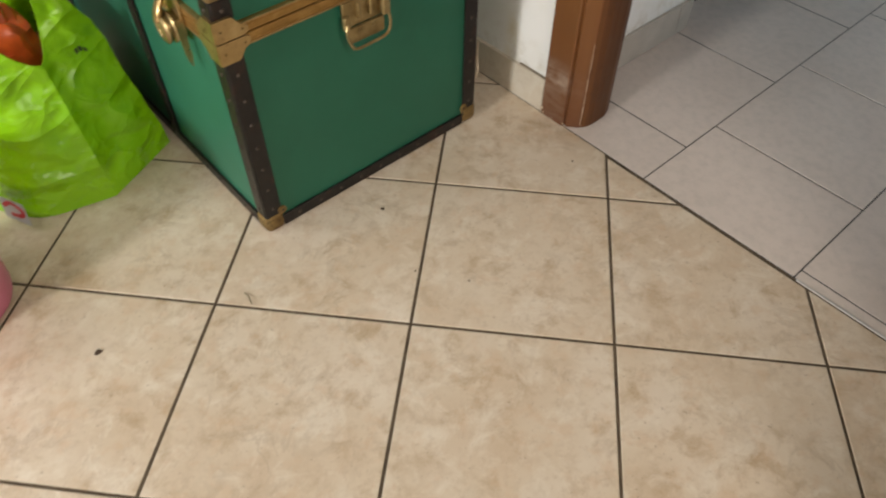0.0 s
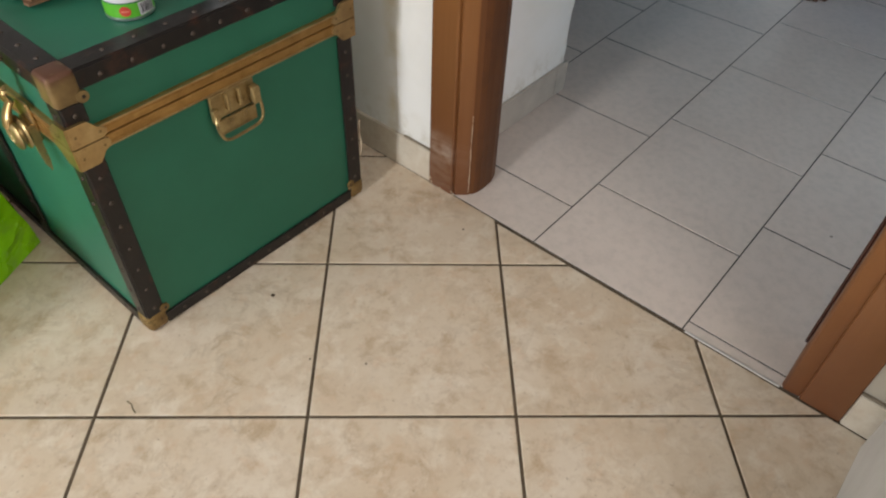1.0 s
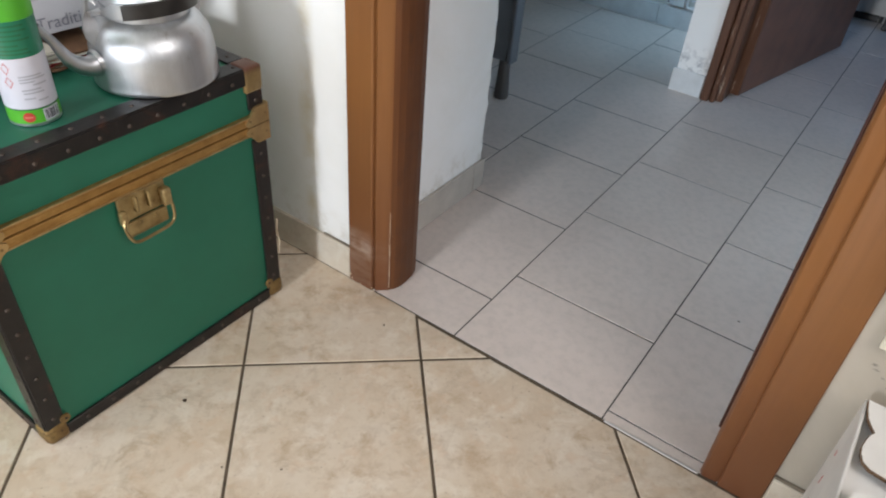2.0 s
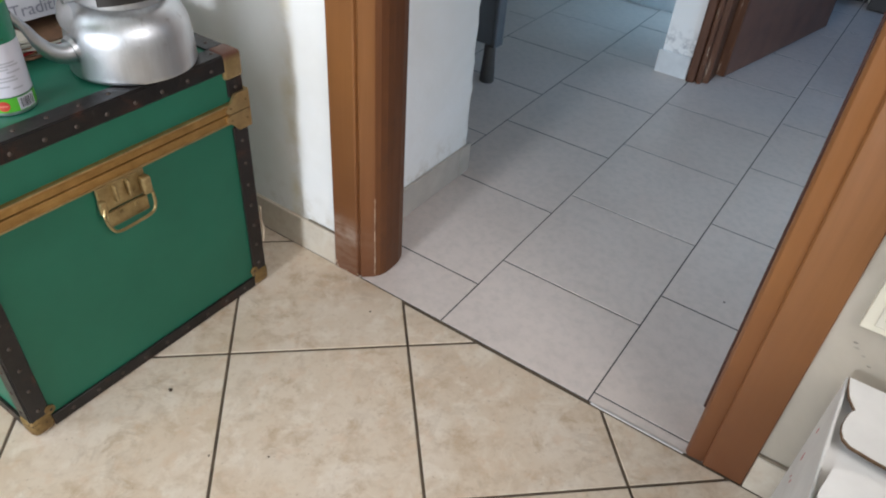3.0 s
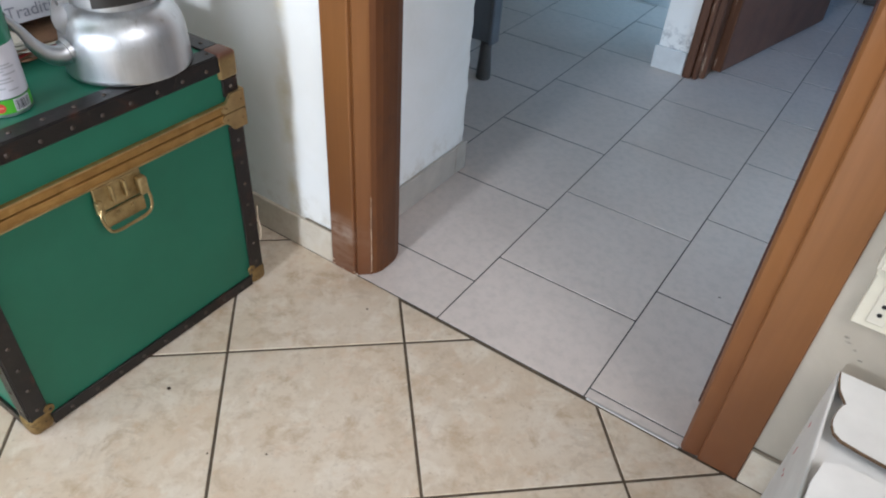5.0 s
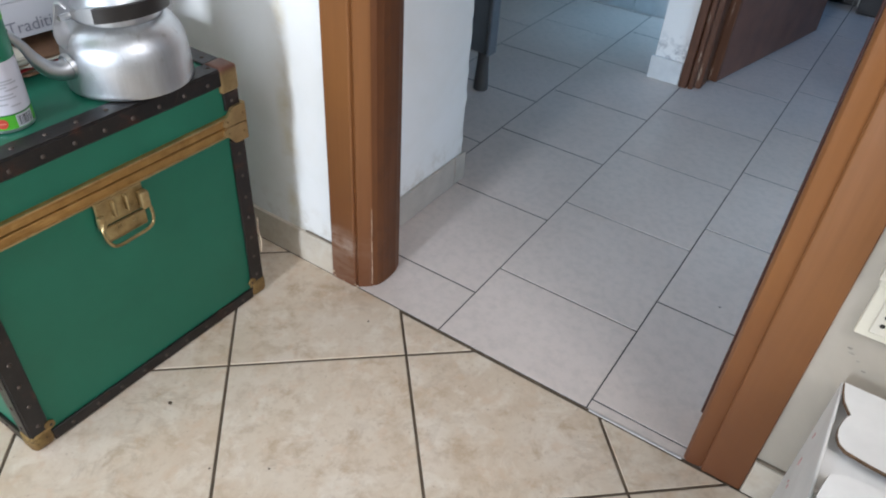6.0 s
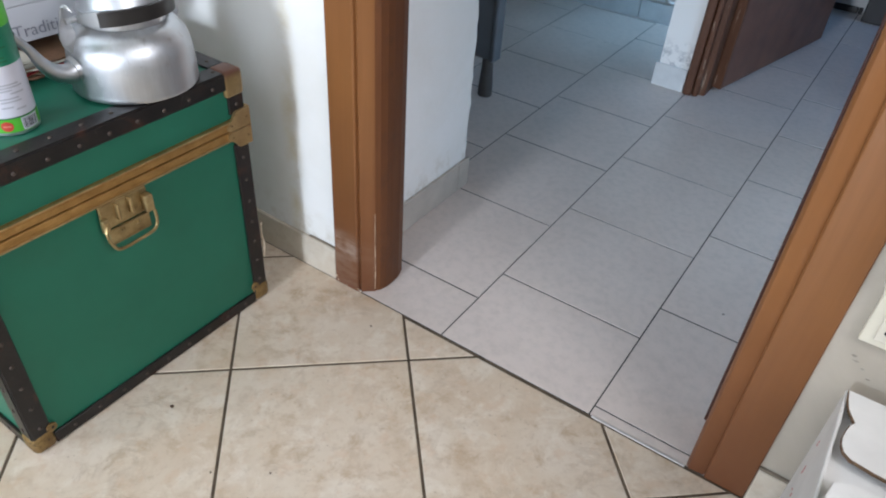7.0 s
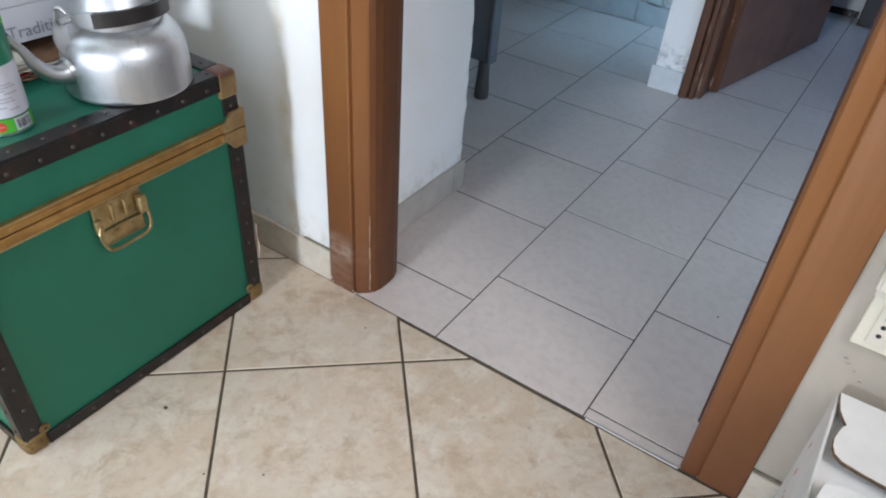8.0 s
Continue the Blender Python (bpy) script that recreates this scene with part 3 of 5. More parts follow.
def trunk():
    t = thing("trunk", pose(TX, TY, 0.0), "old green travel trunk with brass fittings and dark studded edges", "trunk")
    a, b = TL / 2, TW / 2
    body = part("body", block(-a + 0.003, -b + 0.003, 0.004, a - 0.003, b - 0.003, 0.384, 0.003), MAT["green"], t)
    lid = part("lid", block(-a + 0.003, -b + 0.003, 0.402, a - 0.003, b - 0.003, TH - 0.002, 0.004), MAT["green"], t)
    # dark fibre strips on the edges
    w, k = 0.031, 0.0022

    def strip(x0, y0, z0, x1, y1, z1, holder):
        return part("edge_strip", block(x0, y0, z0, x1, y1, z1, 0.0012), MAT["strip"], holder)

    stud = stud_mesh()

    def nail(x, y, z, rx, ry, holder):
        ob = new("stud", stud)
        ob.parent = holder
        ob.location, ob.rotation_euler = (x, y, z), (rx, ry, 0)

    q = math.pi / 2
    for sx in (-1, 1):
        for sy in (-1, 1):
            ex, ey = sx * a, sy * b
            x_in, y_in = ex - sx * w, ey - sy * w
            for z0, z1, holder in ((0.02, 0.366, body), (0.424, 0.455, lid)):
                strip(min(x_in, ex), min(ey, ey - sy * 0.001) - (k if sy < 0 else -0.001), z0, max(x_in, ex), max(ey, ey - sy * 0.001) + (k if sy > 0 else -0.001), z1, holder)
                strip(ex - 0.003 if sx > 0 else ex - k, min(y_in, ey), z0, ex + k if sx > 0 else ex + 0.003, max(y_in, ey), z1, holder)
                zz = z0 + 0.034 if z1 - z0 > 0.1 else (z0 + z1) / 2
                while zz < z1:
                    nail(ex + sx * k, ey - sy * w * 0.5, zz, 0, sx * q, holder)
                    nail(ex - sx * w * 0.5, ey + sy * k, zz, -sy * q, 0, holder)
                    zz += 0.047
    for s in (-1, 1):
        # along the short ends
        ex = s * a
        strip(ex - 0.003 if s > 0 else ex - k, -b + w, 0.002, ex + k if s > 0 else ex + 0.003, b - w, 0.026, body)
        strip(ex - 0.003 if s > 0 else ex - k, -b + 0.02, TH - 0.027, ex + k if s > 0 else ex + 0.003, b - 0.02, TH, lid)
        strip(min(ex, ex - s * 0.034), -b + 0.02, TH - 0.001, max(ex, ex - s * 0.034), b - 0.02, TH + k, lid)
        y = -b + 0.065
        while y < b - 0.05:
            nail(ex + s * k, y, 0.014, 0, s * q, body)
            nail(ex + s * k, y, TH - 0.016, 0, s * q, lid)
            nail(ex - s * 0.017, y + 0.02, TH + k, 0, 0, lid)
            y += 0.047
        ey = s * b
        strip(-a + w, ey - 0.003 if s > 0 else ey - k, 0.002, a - w, ey + k if s > 0 else ey + 0.003, 0.026, body)
        strip(-a + 0.02, ey - 0.003 if s > 0 else ey - k, TH - 0.027, a - 0.02, ey + k if s > 0 else ey + 0.003, TH, lid)
        strip(-a + 0.036, min(ey, ey - s * 0.034), TH - 0.001, a - 0.036, max(ey, ey - s * 0.034), TH + k, lid)
        x = -a + 0.065
        while x < a - 0.05:
            nail(x, ey + s * k, 0.014, -s * q, 0, body)
            nail(x, ey + s * k, TH - 0.016, -s * q, 0, lid)
            nail(x + 0.02, ey - s * 0.017, TH + k, 0, 0, lid)
            x += 0.047
    # brass rails that close on each other
    for z0, z1, holder in ((0.378, 0.3955, body), (0.3975, 0.415, lid)):
        o = 0.004
        part("rail", block(-a - o, -b - o, z0, a + o, b + o, z1, 0.0022, 2), MAT["rail"], holder)
        lips = ((0.0002, 0.0034, 0.0016, "brass"), (0.0062, 0.0010, 0.0006, "rail")) if holder == body else ((0.0139, 0.0034, 0.0016, "brass"), (0.0104, 0.0010, 0.0006, "rail"))
        for h, high, out, metal in lips:
            e = o + out
            part("rail_bead", block(-a - e, -b - e, z0 + h, a + e, b + e, z0 + h + high, high * 0.34, 2), MAT[metal], holder)
    # corner caps and the clamps round the rails
    for sx in (-1, 1):
        for sy in (-1, 1):
            part("corner_cap", flip(block(-0.034, -0.0050, 0.0008, 0.0050, 0.033, 0.041, 0.0105, 4), sx, -sy, 1, (sx * a, sy * b, 0)), MAT["cap"], body, smooth=True)
            part("corner_cap", flip(block(-0.036, -0.0040, -0.0042, 0.0040, 0.035, 0.043, 0.0068, 4), sx, -sy, -1, (sx * a, sy * b, TH)), MAT["patina"], lid, "scuffed brass cap", smooth=True)
            for dy, z, holder, show in ((0.0325, 0.462, lid, sy < 0), (0.031, 0.043, body, True)):
                if not show:
                    continue
                bm = bmesh.new()
                lathe(bm, [(0.0001, 0.0), (0.0085, 0.0), (0.0085, 0.0026), (0.0001, 0.0028)], 16)
                bmesh.ops.rotate(bm, verts=bm.verts, cent=(0, 0, 0), matrix=Matrix.Rotation(radians(90 * sx), 3, "Y"))
                bmesh.ops.translate(bm, verts=bm.verts, vec=(sx * (a + 0.0022), sy * (b - dy), z))
                ear = part("cap_ear", bm, MAT["patina" if z > 0.2 else "cap"], holder)
                bm = bmesh.new()
                lathe(bm, [(0.0001, 0.0), (0.0025, 0.0), (0.0025, 0.0008), (0.0001, 0.001)], 10)
                bmesh.ops.rotate(bm, verts=bm.verts, cent=(0, 0, 0), matrix=Matrix.Rotation(radians(90 * sx), 3, "Y"))
                bmesh.ops.translate(bm, verts=bm.verts, vec=(sx * (a + 0.0049), sy * (b - dy - 0.001), z))
                part("rivet", bm, MAT["strip"], holder)
            for z0, z1, holder in ((0.362, 0.3955, body), (0.3975, 0.430, lid)):
                bm = bmesh.new()
                ln, o = 0.044, 0.0075
                zm = (z0 + z1) / 2
                for axis in (0, 1):
                    lower = holder == body
                    flat, far, s = (z1, z0, -1) if lower else (z0, z1, 1)
                    outline = [(-0.002, flat), (ln, flat), (ln + 0.006, flat + s * 0.004), (ln + 0.007, flat + s * 0.010), (ln + 0.002, flat + s * 0.0155), (ln - 0.004, flat + s * 0.0185), (ln * 0.66, far - s * 0.001), (ln * 0.56, far), (-0.002, far)]
                    outline = outline[::-1] if lower else outline
                    lo, hi = [], []
                    for d, z in outline:
                        for lst, h in ((lo, o - 0.005), (hi, o)):
                            p = (sx * (a + h), sy * (b + o - 0.002 - max(0, d)), z) if axis == 0 else (sx * (a + o - 0.002 - max(0, d)), sy * (b + h), z)
                            lst.append(bm.verts.new(p))
                    bm.faces.new(hi)
                    bm.faces.new(lo[::-1])
                    n = len(outline)
                    for i in range(n):
                        bm.faces.new((lo[i], lo[(i + 1) % n], hi[(i + 1) % n], hi[i]))
                clamp = part("corner_clamp", bm, MAT["brass"], holder)
                for d, h in ((ln - 0.001, (z1 - 0.010) if holder == body else (z0 + 0.010)), (0.010, zm)):
                    bm = bmesh.new()
                    lathe(bm, [(0.0022, 0.0), (0.0019, 0.0009), (0.0002, 0.0013)], 10)
                    bmesh.ops.rotate(bm, verts=bm.verts, cent=(0, 0, 0), matrix=Matrix.Rotation(radians(90 * sx), 3, "Y"))
                    bmesh.ops.translate(bm, verts=bm.verts, vec=(sx * (a + o), sy * (b + o - d), h))
                    part("rivet", bm, MAT["cap"], clamp)
    # drawbolt in the middle of the short end
    cy, up = -0.006, 0.010
    latch = part("latch", block(a + 0.002, cy - 0.042, 0.326 + up, a + 0.008, cy + 0.040, 0.379, 0.002, 2), MAT["latch"], body, "brass drawbolt latch with a wire bail")
    for dy in (-0.018, 0.004):
        part("ridge", block(a + 0.007, cy + dy, 0.338 + up, a + 0.017, cy + dy + 0.005, 0.366 + up, 0.0015), MAT["latch"], latch)
    part("lug", block(a + 0.007, cy + 0.026, 0.330 + up, a + 0.022, cy + 0.041, 0.360 + up, 0.003, 2), MAT["latch"], latch)
    part("lug", block(a + 0.007, cy - 0.046, 0.326 + up, a + 0.017, cy - 0.034, 0.350 + up, 0.003, 2), MAT["latch"], latch)
    part("lever", block(a + 0.006, cy - 0.037, 0.298 + up, a + 0.012, cy + 0.034, 0.325 + up, 0.002, 2), MAT["latch"], latch)
    for dy in (-0.014, 0.012):
        bm = bmesh.new()
        lathe(bm, [(0.0035, 0.0), (0.003, 0.002), (0.0002, 0.0028)], 10)
        bmesh.ops.rotate(bm, verts=bm.verts, cent=(0, 0, 0), matrix=Matrix.Rotation(radians(90), 3, "Y"))
        bmesh.ops.translate(bm, verts=bm.verts, vec=(a + 0.012, cy + dy, 0.318 + up))
        part("rivet", bm, MAT["latch"], latch)
    bail = [(a + 0.014, cy - 0.040, 0.340 + up), (a + 0.020, cy - 0.045, 0.322 + up), (a + 0.020, cy - 0.038, 0.300 + up), (a + 0.021, cy - 0.027, 0.293 + up),
            (a + 0.021, cy, 0.293 + up), (a + 0.021, cy + 0.027, 0.295 + up), (a + 0.020, cy + 0.038, 0.303 + up), (a + 0.018, cy + 0.041, 0.322 + up), (a + 0.014, cy + 0.037, 0.345 + up)]
    bm = bmesh.new()
    tube(bm, curve_points(bail, 4), 0.0026, 8)
    part("bail", bm, MAT["latch"], latch, smooth=True)
    return t


trunk()


def trunk_hasp():
    """Lock on the long side of the trunk: plate over the rails, round knob, hanging hasp tongue."""
    body = next(o for o in scene.objects if o.name == "body" and o.parent and o.parent.name == "trunk")
    b = -TW / 2 - 0.006
    x = -0.475 - TX
    w0 = -0.715 - TX
    part("batten", block(w0, b + 0.003, 0.027, w0 + 0.030, b + 0.007, 0.376, 0.001), MAT["strip"], body)
    stud = bpy.data.meshes["stud"]
    for i in range(7):
        ob = new("stud", stud)
        ob.parent = body
        ob.location, ob.rotation_euler = (w0 + 0.015, b + 0.0032, 0.05 + 0.05 * i), (math.pi / 2, 0, 0)
    plate = part("lock", block(x - 0.020, b - 0.0035, 0.362, x + 0.020, b + 0.002, 0.424, 0.003, 2), MAT["brass"], body, "brass turn lock with a hanging tongue")
    bm = bmesh.new()
    tube(bm, curve_points([(x + 0.002, b - 0.003, 0.490), (x, b - 0.015, 0.470), (x - 0.002, b - 0.018, 0.446), (x - 0.002, b - 0.012, 0.424)], 5), [0.009] * 4 + [0.011] * 8 + [0.009] * 4, 12, 0.4)
    part("strap", bm, MAT["brass"], plate, smooth=True)
    bm = bmesh.new()
    tube(bm, curve_points([(x - 0.002, b - 0.010, 0.428), (x - 0.004, b - 0.020, 0.412), (x - 0.006, b - 0.028, 0.390)], 5), [0.007, 0.007, 0.008, 0.008, 0.009, 0.010, 0.011, 0.012, 0.012, 0.011, 0.010], 12, 0.55)
    part("lever", bm, MAT["brass"], plate, smooth=True)
    bm = bmesh.new()
    lathe(bm, [(0.001, 0.0), (0.021, 0.0), (0.022, 0.003), (0.0170, 0.0045), (0.0170, 0.008), (0.024, 0.009), (0.026, 0.0115), (0.024, 0.014), (0.0185, 0.0155), (0.0185, 0.019), (0.0225, 0.020),
               (0.0235, 0.0225), (0.0205, 0.0255), (0.012, 0.027), (0.011, 0.025), (0.001, 0.025)], 28)
    bmesh.ops.rotate(bm, verts=bm.verts, cent=(0, 0, 0), matrix=Matrix.Rotation(radians(90), 3, "X"))
    bmesh.ops.translate(bm, verts=bm.verts, vec=(x - 0.002, b - 0.003, 0.376))
    part("knob", bm, MAT["latch"], plate, smooth=True)
    bm = bmesh.new()
    outline = [(b - 0.002, 0.392), (b - 0.002, 0.330), (b - 0.005, 0.312), (b - 0.010, 0.326), (b - 0.015, 0.392)]
    lo, hi = [[bm.verts.new((q, y, z)) for y, z in outline] for q in (x + 0.017, x + 0.0205)]
    bm.faces.new(lo)
    bm.faces.new(hi[::-1])
    for i in range(5):
        bm.faces.new((lo[i], hi[i], hi[(i + 1) % 5], lo[(i + 1) % 5]))
    part("tongue", bm, MAT["brass"], plate)


trunk_hasp()


def frayed_edge():
    body = next(o for o in scene.objects if o.name == "body" and o.parent and o.parent.name == "trunk")
    bm = bmesh.new()
    x, y = TL / 2 + 0.001, TW / 2 + 0.004
    tube(bm, curve_points([(x, y, 0.10), (x + 0.001, y + 0.003, 0.125), (x - 0.001, y + 0.001, 0.15), (x, y + 0.002, 0.18)], 5), 0.0016, 6)
    part("frayed_lining", bm, MAT["chip"], body, "pale frayed lining")


frayed_edge()


# ---- things on the trunk ----


def aluminium_material():
    m = Nodes("worn_aluminium", 0.3, 1.0)
    m.coords()
    c = m.ramp(m.noise(11, 5, 0.6, 0.3), [(0.3, (0.52, 0.54, 0.57)), (0.7, (0.64, 0.66, 0.69))])
    c = m.mix(m.ramp(m.noise(45, 6, 0.7), [(0.60, G0), (0.72, (0.55, 0.55, 0.55))]), c, (0.30, 0.29, 0.28))
    dents = m.noise(12, 4, 0.5)
    cloud = m.noise(22, 6, 0.7, 0.3)
    m.coords((1, 1, 0.10))
    streak = m.noise(46, 5, 0.65)
    c = m.mix(m.ramp(streak, [(0.48, G0), (0.68, (0.5, 0.5, 0.5))]), c, (0.44, 0.445, 0.455))
    m.colour(c).roughness(m.mix(0.5, cloud, streak), 0.27, 0.55).bump(m.mix(0.3, dents, streak), 0.40, 0.004)
    turned = m.t.nodes.new("ShaderNodeTangent")
    turned.direction_type, turned.axis = "RADIAL", "Z"
    m.link(turned.outputs["Tangent"], m.b.inputs["Tangent"])
    m.b.inputs["Anisotropic"].default_value = 0.45
    return m.mat


MAT["aluminium"] = aluminium_material()
MAT["bakelite"] = plain("black_bakelite", (0.016, 0.014, 0.013), 0.4, scale=40)


def ring_path(r, z, a0, a1, n=24):
    return [(r * math.cos(radians(a0 + (a1 - a0) * i / n)), r * math.sin(radians(a0 + (a1 - a0) * i / n)), z) for i in range(n + 1)]


def kettle():
    k = thing("kettle", pose(-0.4410, -0.2592, TH + 0.003), "old dented aluminium kettle with a folded black handle, on the trunk", "kettle")
    k.scale = (0.978, 0.978, 1.09)
    bm = bmesh.new()
    lathe(bm, [(0.001, 0.0), (0.0905, 0.0), (0.0945, 0.0010), (0.0955, 0.003), (0.0948, 0.007), (0.0945, 0.012), (0.0942, 0.030), (0.0930, 0.048), (0.0910, 0.060), (0.0870, 0.070), (0.0815, 0.078), (0.0755, 0.0845), (0.069, 0.089), (0.064, 0.092), (0.063, 0.0915), (0.062, 0.090), (0.001, 0.088)], 64)
    body = part("body", bm, MAT["aluminium"], k, smooth=True)
    bm = bmesh.new()
    lathe(bm, [(0.0625, 0.088), (0.0625, 0.104), (0.0645, 0.106), (0.0645, 0.108), (0.060, 0.110)], 48)
    part("collar", bm, MAT["aluminium"], body, smooth=True)
    bm = bmesh.new()
    lathe(bm, [(0.062, 0.1085), (0.063, 0.111), (0.059, 0.118), (0.056, 0.134), (0.047, 0.144), (0.028, 0.150), (0.001, 0.152)], 48)
    lid = part("lid", bm, MAT["aluminium"], k, smooth=True)
    bm = bmesh.new()
    lathe(bm, [(0.001, 0.150), (0.009, 0.151), (0.008, 0.158), (0.014, 0.163), (0.014, 0.170), (0.001, 0.174)], 20)
    part("knob", bm, MAT["bakelite"], lid, smooth=True)
    # spout towards the can
    bm = bmesh.new()
    pts = curve_points([(-0.006, -0.084, 0.041), (-0.006, -0.104, 0.038), (-0.006, -0.124, 0.046), (-0.006, -0.139, 0.063), (-0.006, -0.151, 0.085), (-0.006, -0.167, 0.106)], 7)
    n = len(pts)
    tube(bm, pts, [0.0165 - 0.0105 * min(1, i / (n * 0.8)) for i in range(n)], 18)
    spout = part("spout", bm, MAT["aluminium"], k, smooth=True)
    bm = bmesh.new()
    tube(bm, [(-0.006, -0.1645, 0.1032), (-0.006, -0.1684, 0.1078)], [0.005, 0.005], 12)
    part("mouth", bm, MAT["bakelite"], spout, "dark opening")
    bm = bmesh.new()
    tube(bm, [(-0.006, -0.091, 0.040), (-0.006, -0.097, 0.039)], [0.0195, 0.0178], 20)
    part("spout_flange", bm, MAT["aluminium"], spout, smooth=True)
    # ears and the bail handle folded forward round the collar
    for s in (-1, 1):
        bm = bmesh.new()
        tube(bm, curve_points([(-0.006, s * 0.093, 0.112), (-0.005, s * 0.090, 0.122), (0.000, s * 0.086, 0.124), (0.005, s * 0.081, 0.117)], 4), 0.0032, 8, 0.7)
        outline = [(0.084, 0.060), (0.094, 0.064), (0.101, 0.074), (0.103, 0.086), (0.100, 0.100), (0.095, 0.109), (0.092, 0.119), (0.087, 0.120), (0.085, 0.113), (0.083, 0.104), (0.079, 0.088)]
        lo, hi = [[bm.verts.new((x, s * y, z)) for y, z in outline] for x in (-0.007, -0.0045)]
        bm.faces.new(lo)
        bm.faces.new(hi[::-1])
        for i in range(len(outline)):
            bm.faces.new((lo[i], hi[i], hi[(i + 1) % len(outline)], lo[(i + 1) % len(outline)]))
        bmesh.ops.recalc_face_normals(bm, faces=bm.faces)
        ear = part("ear", bm, MAT["aluminium"], body)
        bm = bmesh.new()
        tube(bm, [(0.0, s * 0.070, 0.106), (0.0, s * 0.092, 0.106)], 0.0042, 10)
        part("pivot", bm, MAT["aluminium"], ear, smooth=True)
    bm = bmesh.new()
    arc = ring_path(0.0735, 0.106, -88, 88, 30)
    rows = []
    for x, y, z in arc:
        d = Vector((x, y, 0)).normalized()
        lift = 0.010 * max(0.0, d.x)
        rows.append([bm.verts.new((x - d.x * 0.002, y - d.y * 0.002, z - 0.011 + lift)), bm.verts.new((x + d.x * 0.003, y + d.y * 0.003, z - 0.011 + lift)),
                     bm.verts.new((x + d.x * 0.003, y + d.y * 0.003, z + 0.0085 + lift)), bm.verts.new((x - d.x * 0.002, y - d.y * 0.002, z + 0.0085 + lift))])
    for p, q in zip(rows[5:-5], rows[6:-4]):
        for i in range(4):
            bm.faces.new((p[i], p[(i + 1) % 4], q[(i + 1) % 4], q[i]))
    bm.faces.new(rows[5][::-1])
    bm.faces.new(rows[-5])
    for v in [v for v in bm.verts if not v.link_faces]:
        bm.verts.remove(v)
    handle = part("handle", bm, MAT["bakelite"], k, "black handle folded down", smooth=True)
    for s in (-1, 1):
        bm = bmesh.new()
        rows = []
        for a in (56, 64, 72, 80, 88):
            u, v, dz = math.cos(radians(a)), s * math.sin(radians(a)), 0.010 * math.cos(radians(a))
            h = 0.0095 if a < 80 else 0.0055
            rows.append([bm.verts.new((r * u, r * v, 0.106 + dz + z)) for r, z in ((0.0715, -h), (0.0755, -h), (0.0755, h), (0.0715, h))])
        for p, q in zip(rows, rows[1:]):
            for i in range(4):
                bm.faces.new((p[i], p[(i + 1) % 4], q[(i + 1) % 4], q[i]))
        bm.faces.new(rows[0][::-1])
        bm.faces.new(rows[-1])
        bmesh.ops.recalc_face_normals(bm, faces=bm.faces)
        part("handle_arm", bm, MAT["aluminium"], handle, smooth=True)
    return k


kettle()

CAN = {n: plain("can_" + n, c, 0.32, 0.0, vary=0.05, bump=0) for n, c in
       (("white", (0.60, 0.60, 0.67)), ("green", (0.09, 0.40, 0.03)), ("teal", (0.018, 0.17, 0.095)), ("dark", (0.02, 0.12, 0.05)), ("red", (0.50, 0.055, 0.04)), ("pink", (0.62, 0.22, 0.16)),
        ("grey", (0.40, 0.41, 0.46)), ("black", (0.06, 0.06, 0.07)))}


def curved_patch(bm, r, a0, a1, z0, z1, n=6, out=0.0004):
    lo, hi = [], []
    for i in range(n + 1):
        a = radians(a0 + (a1 - a0) * i / n)
        for lst, z in ((lo, z0), (hi, z1)):
            lst.append(bm.verts.new(((r + out) * math.cos(a), (r + out) * math.sin(a), z)))
    for i in range(n):
        bm.faces.new((lo[i], lo[i + 1], hi[i + 1], hi[i]))
    return bm


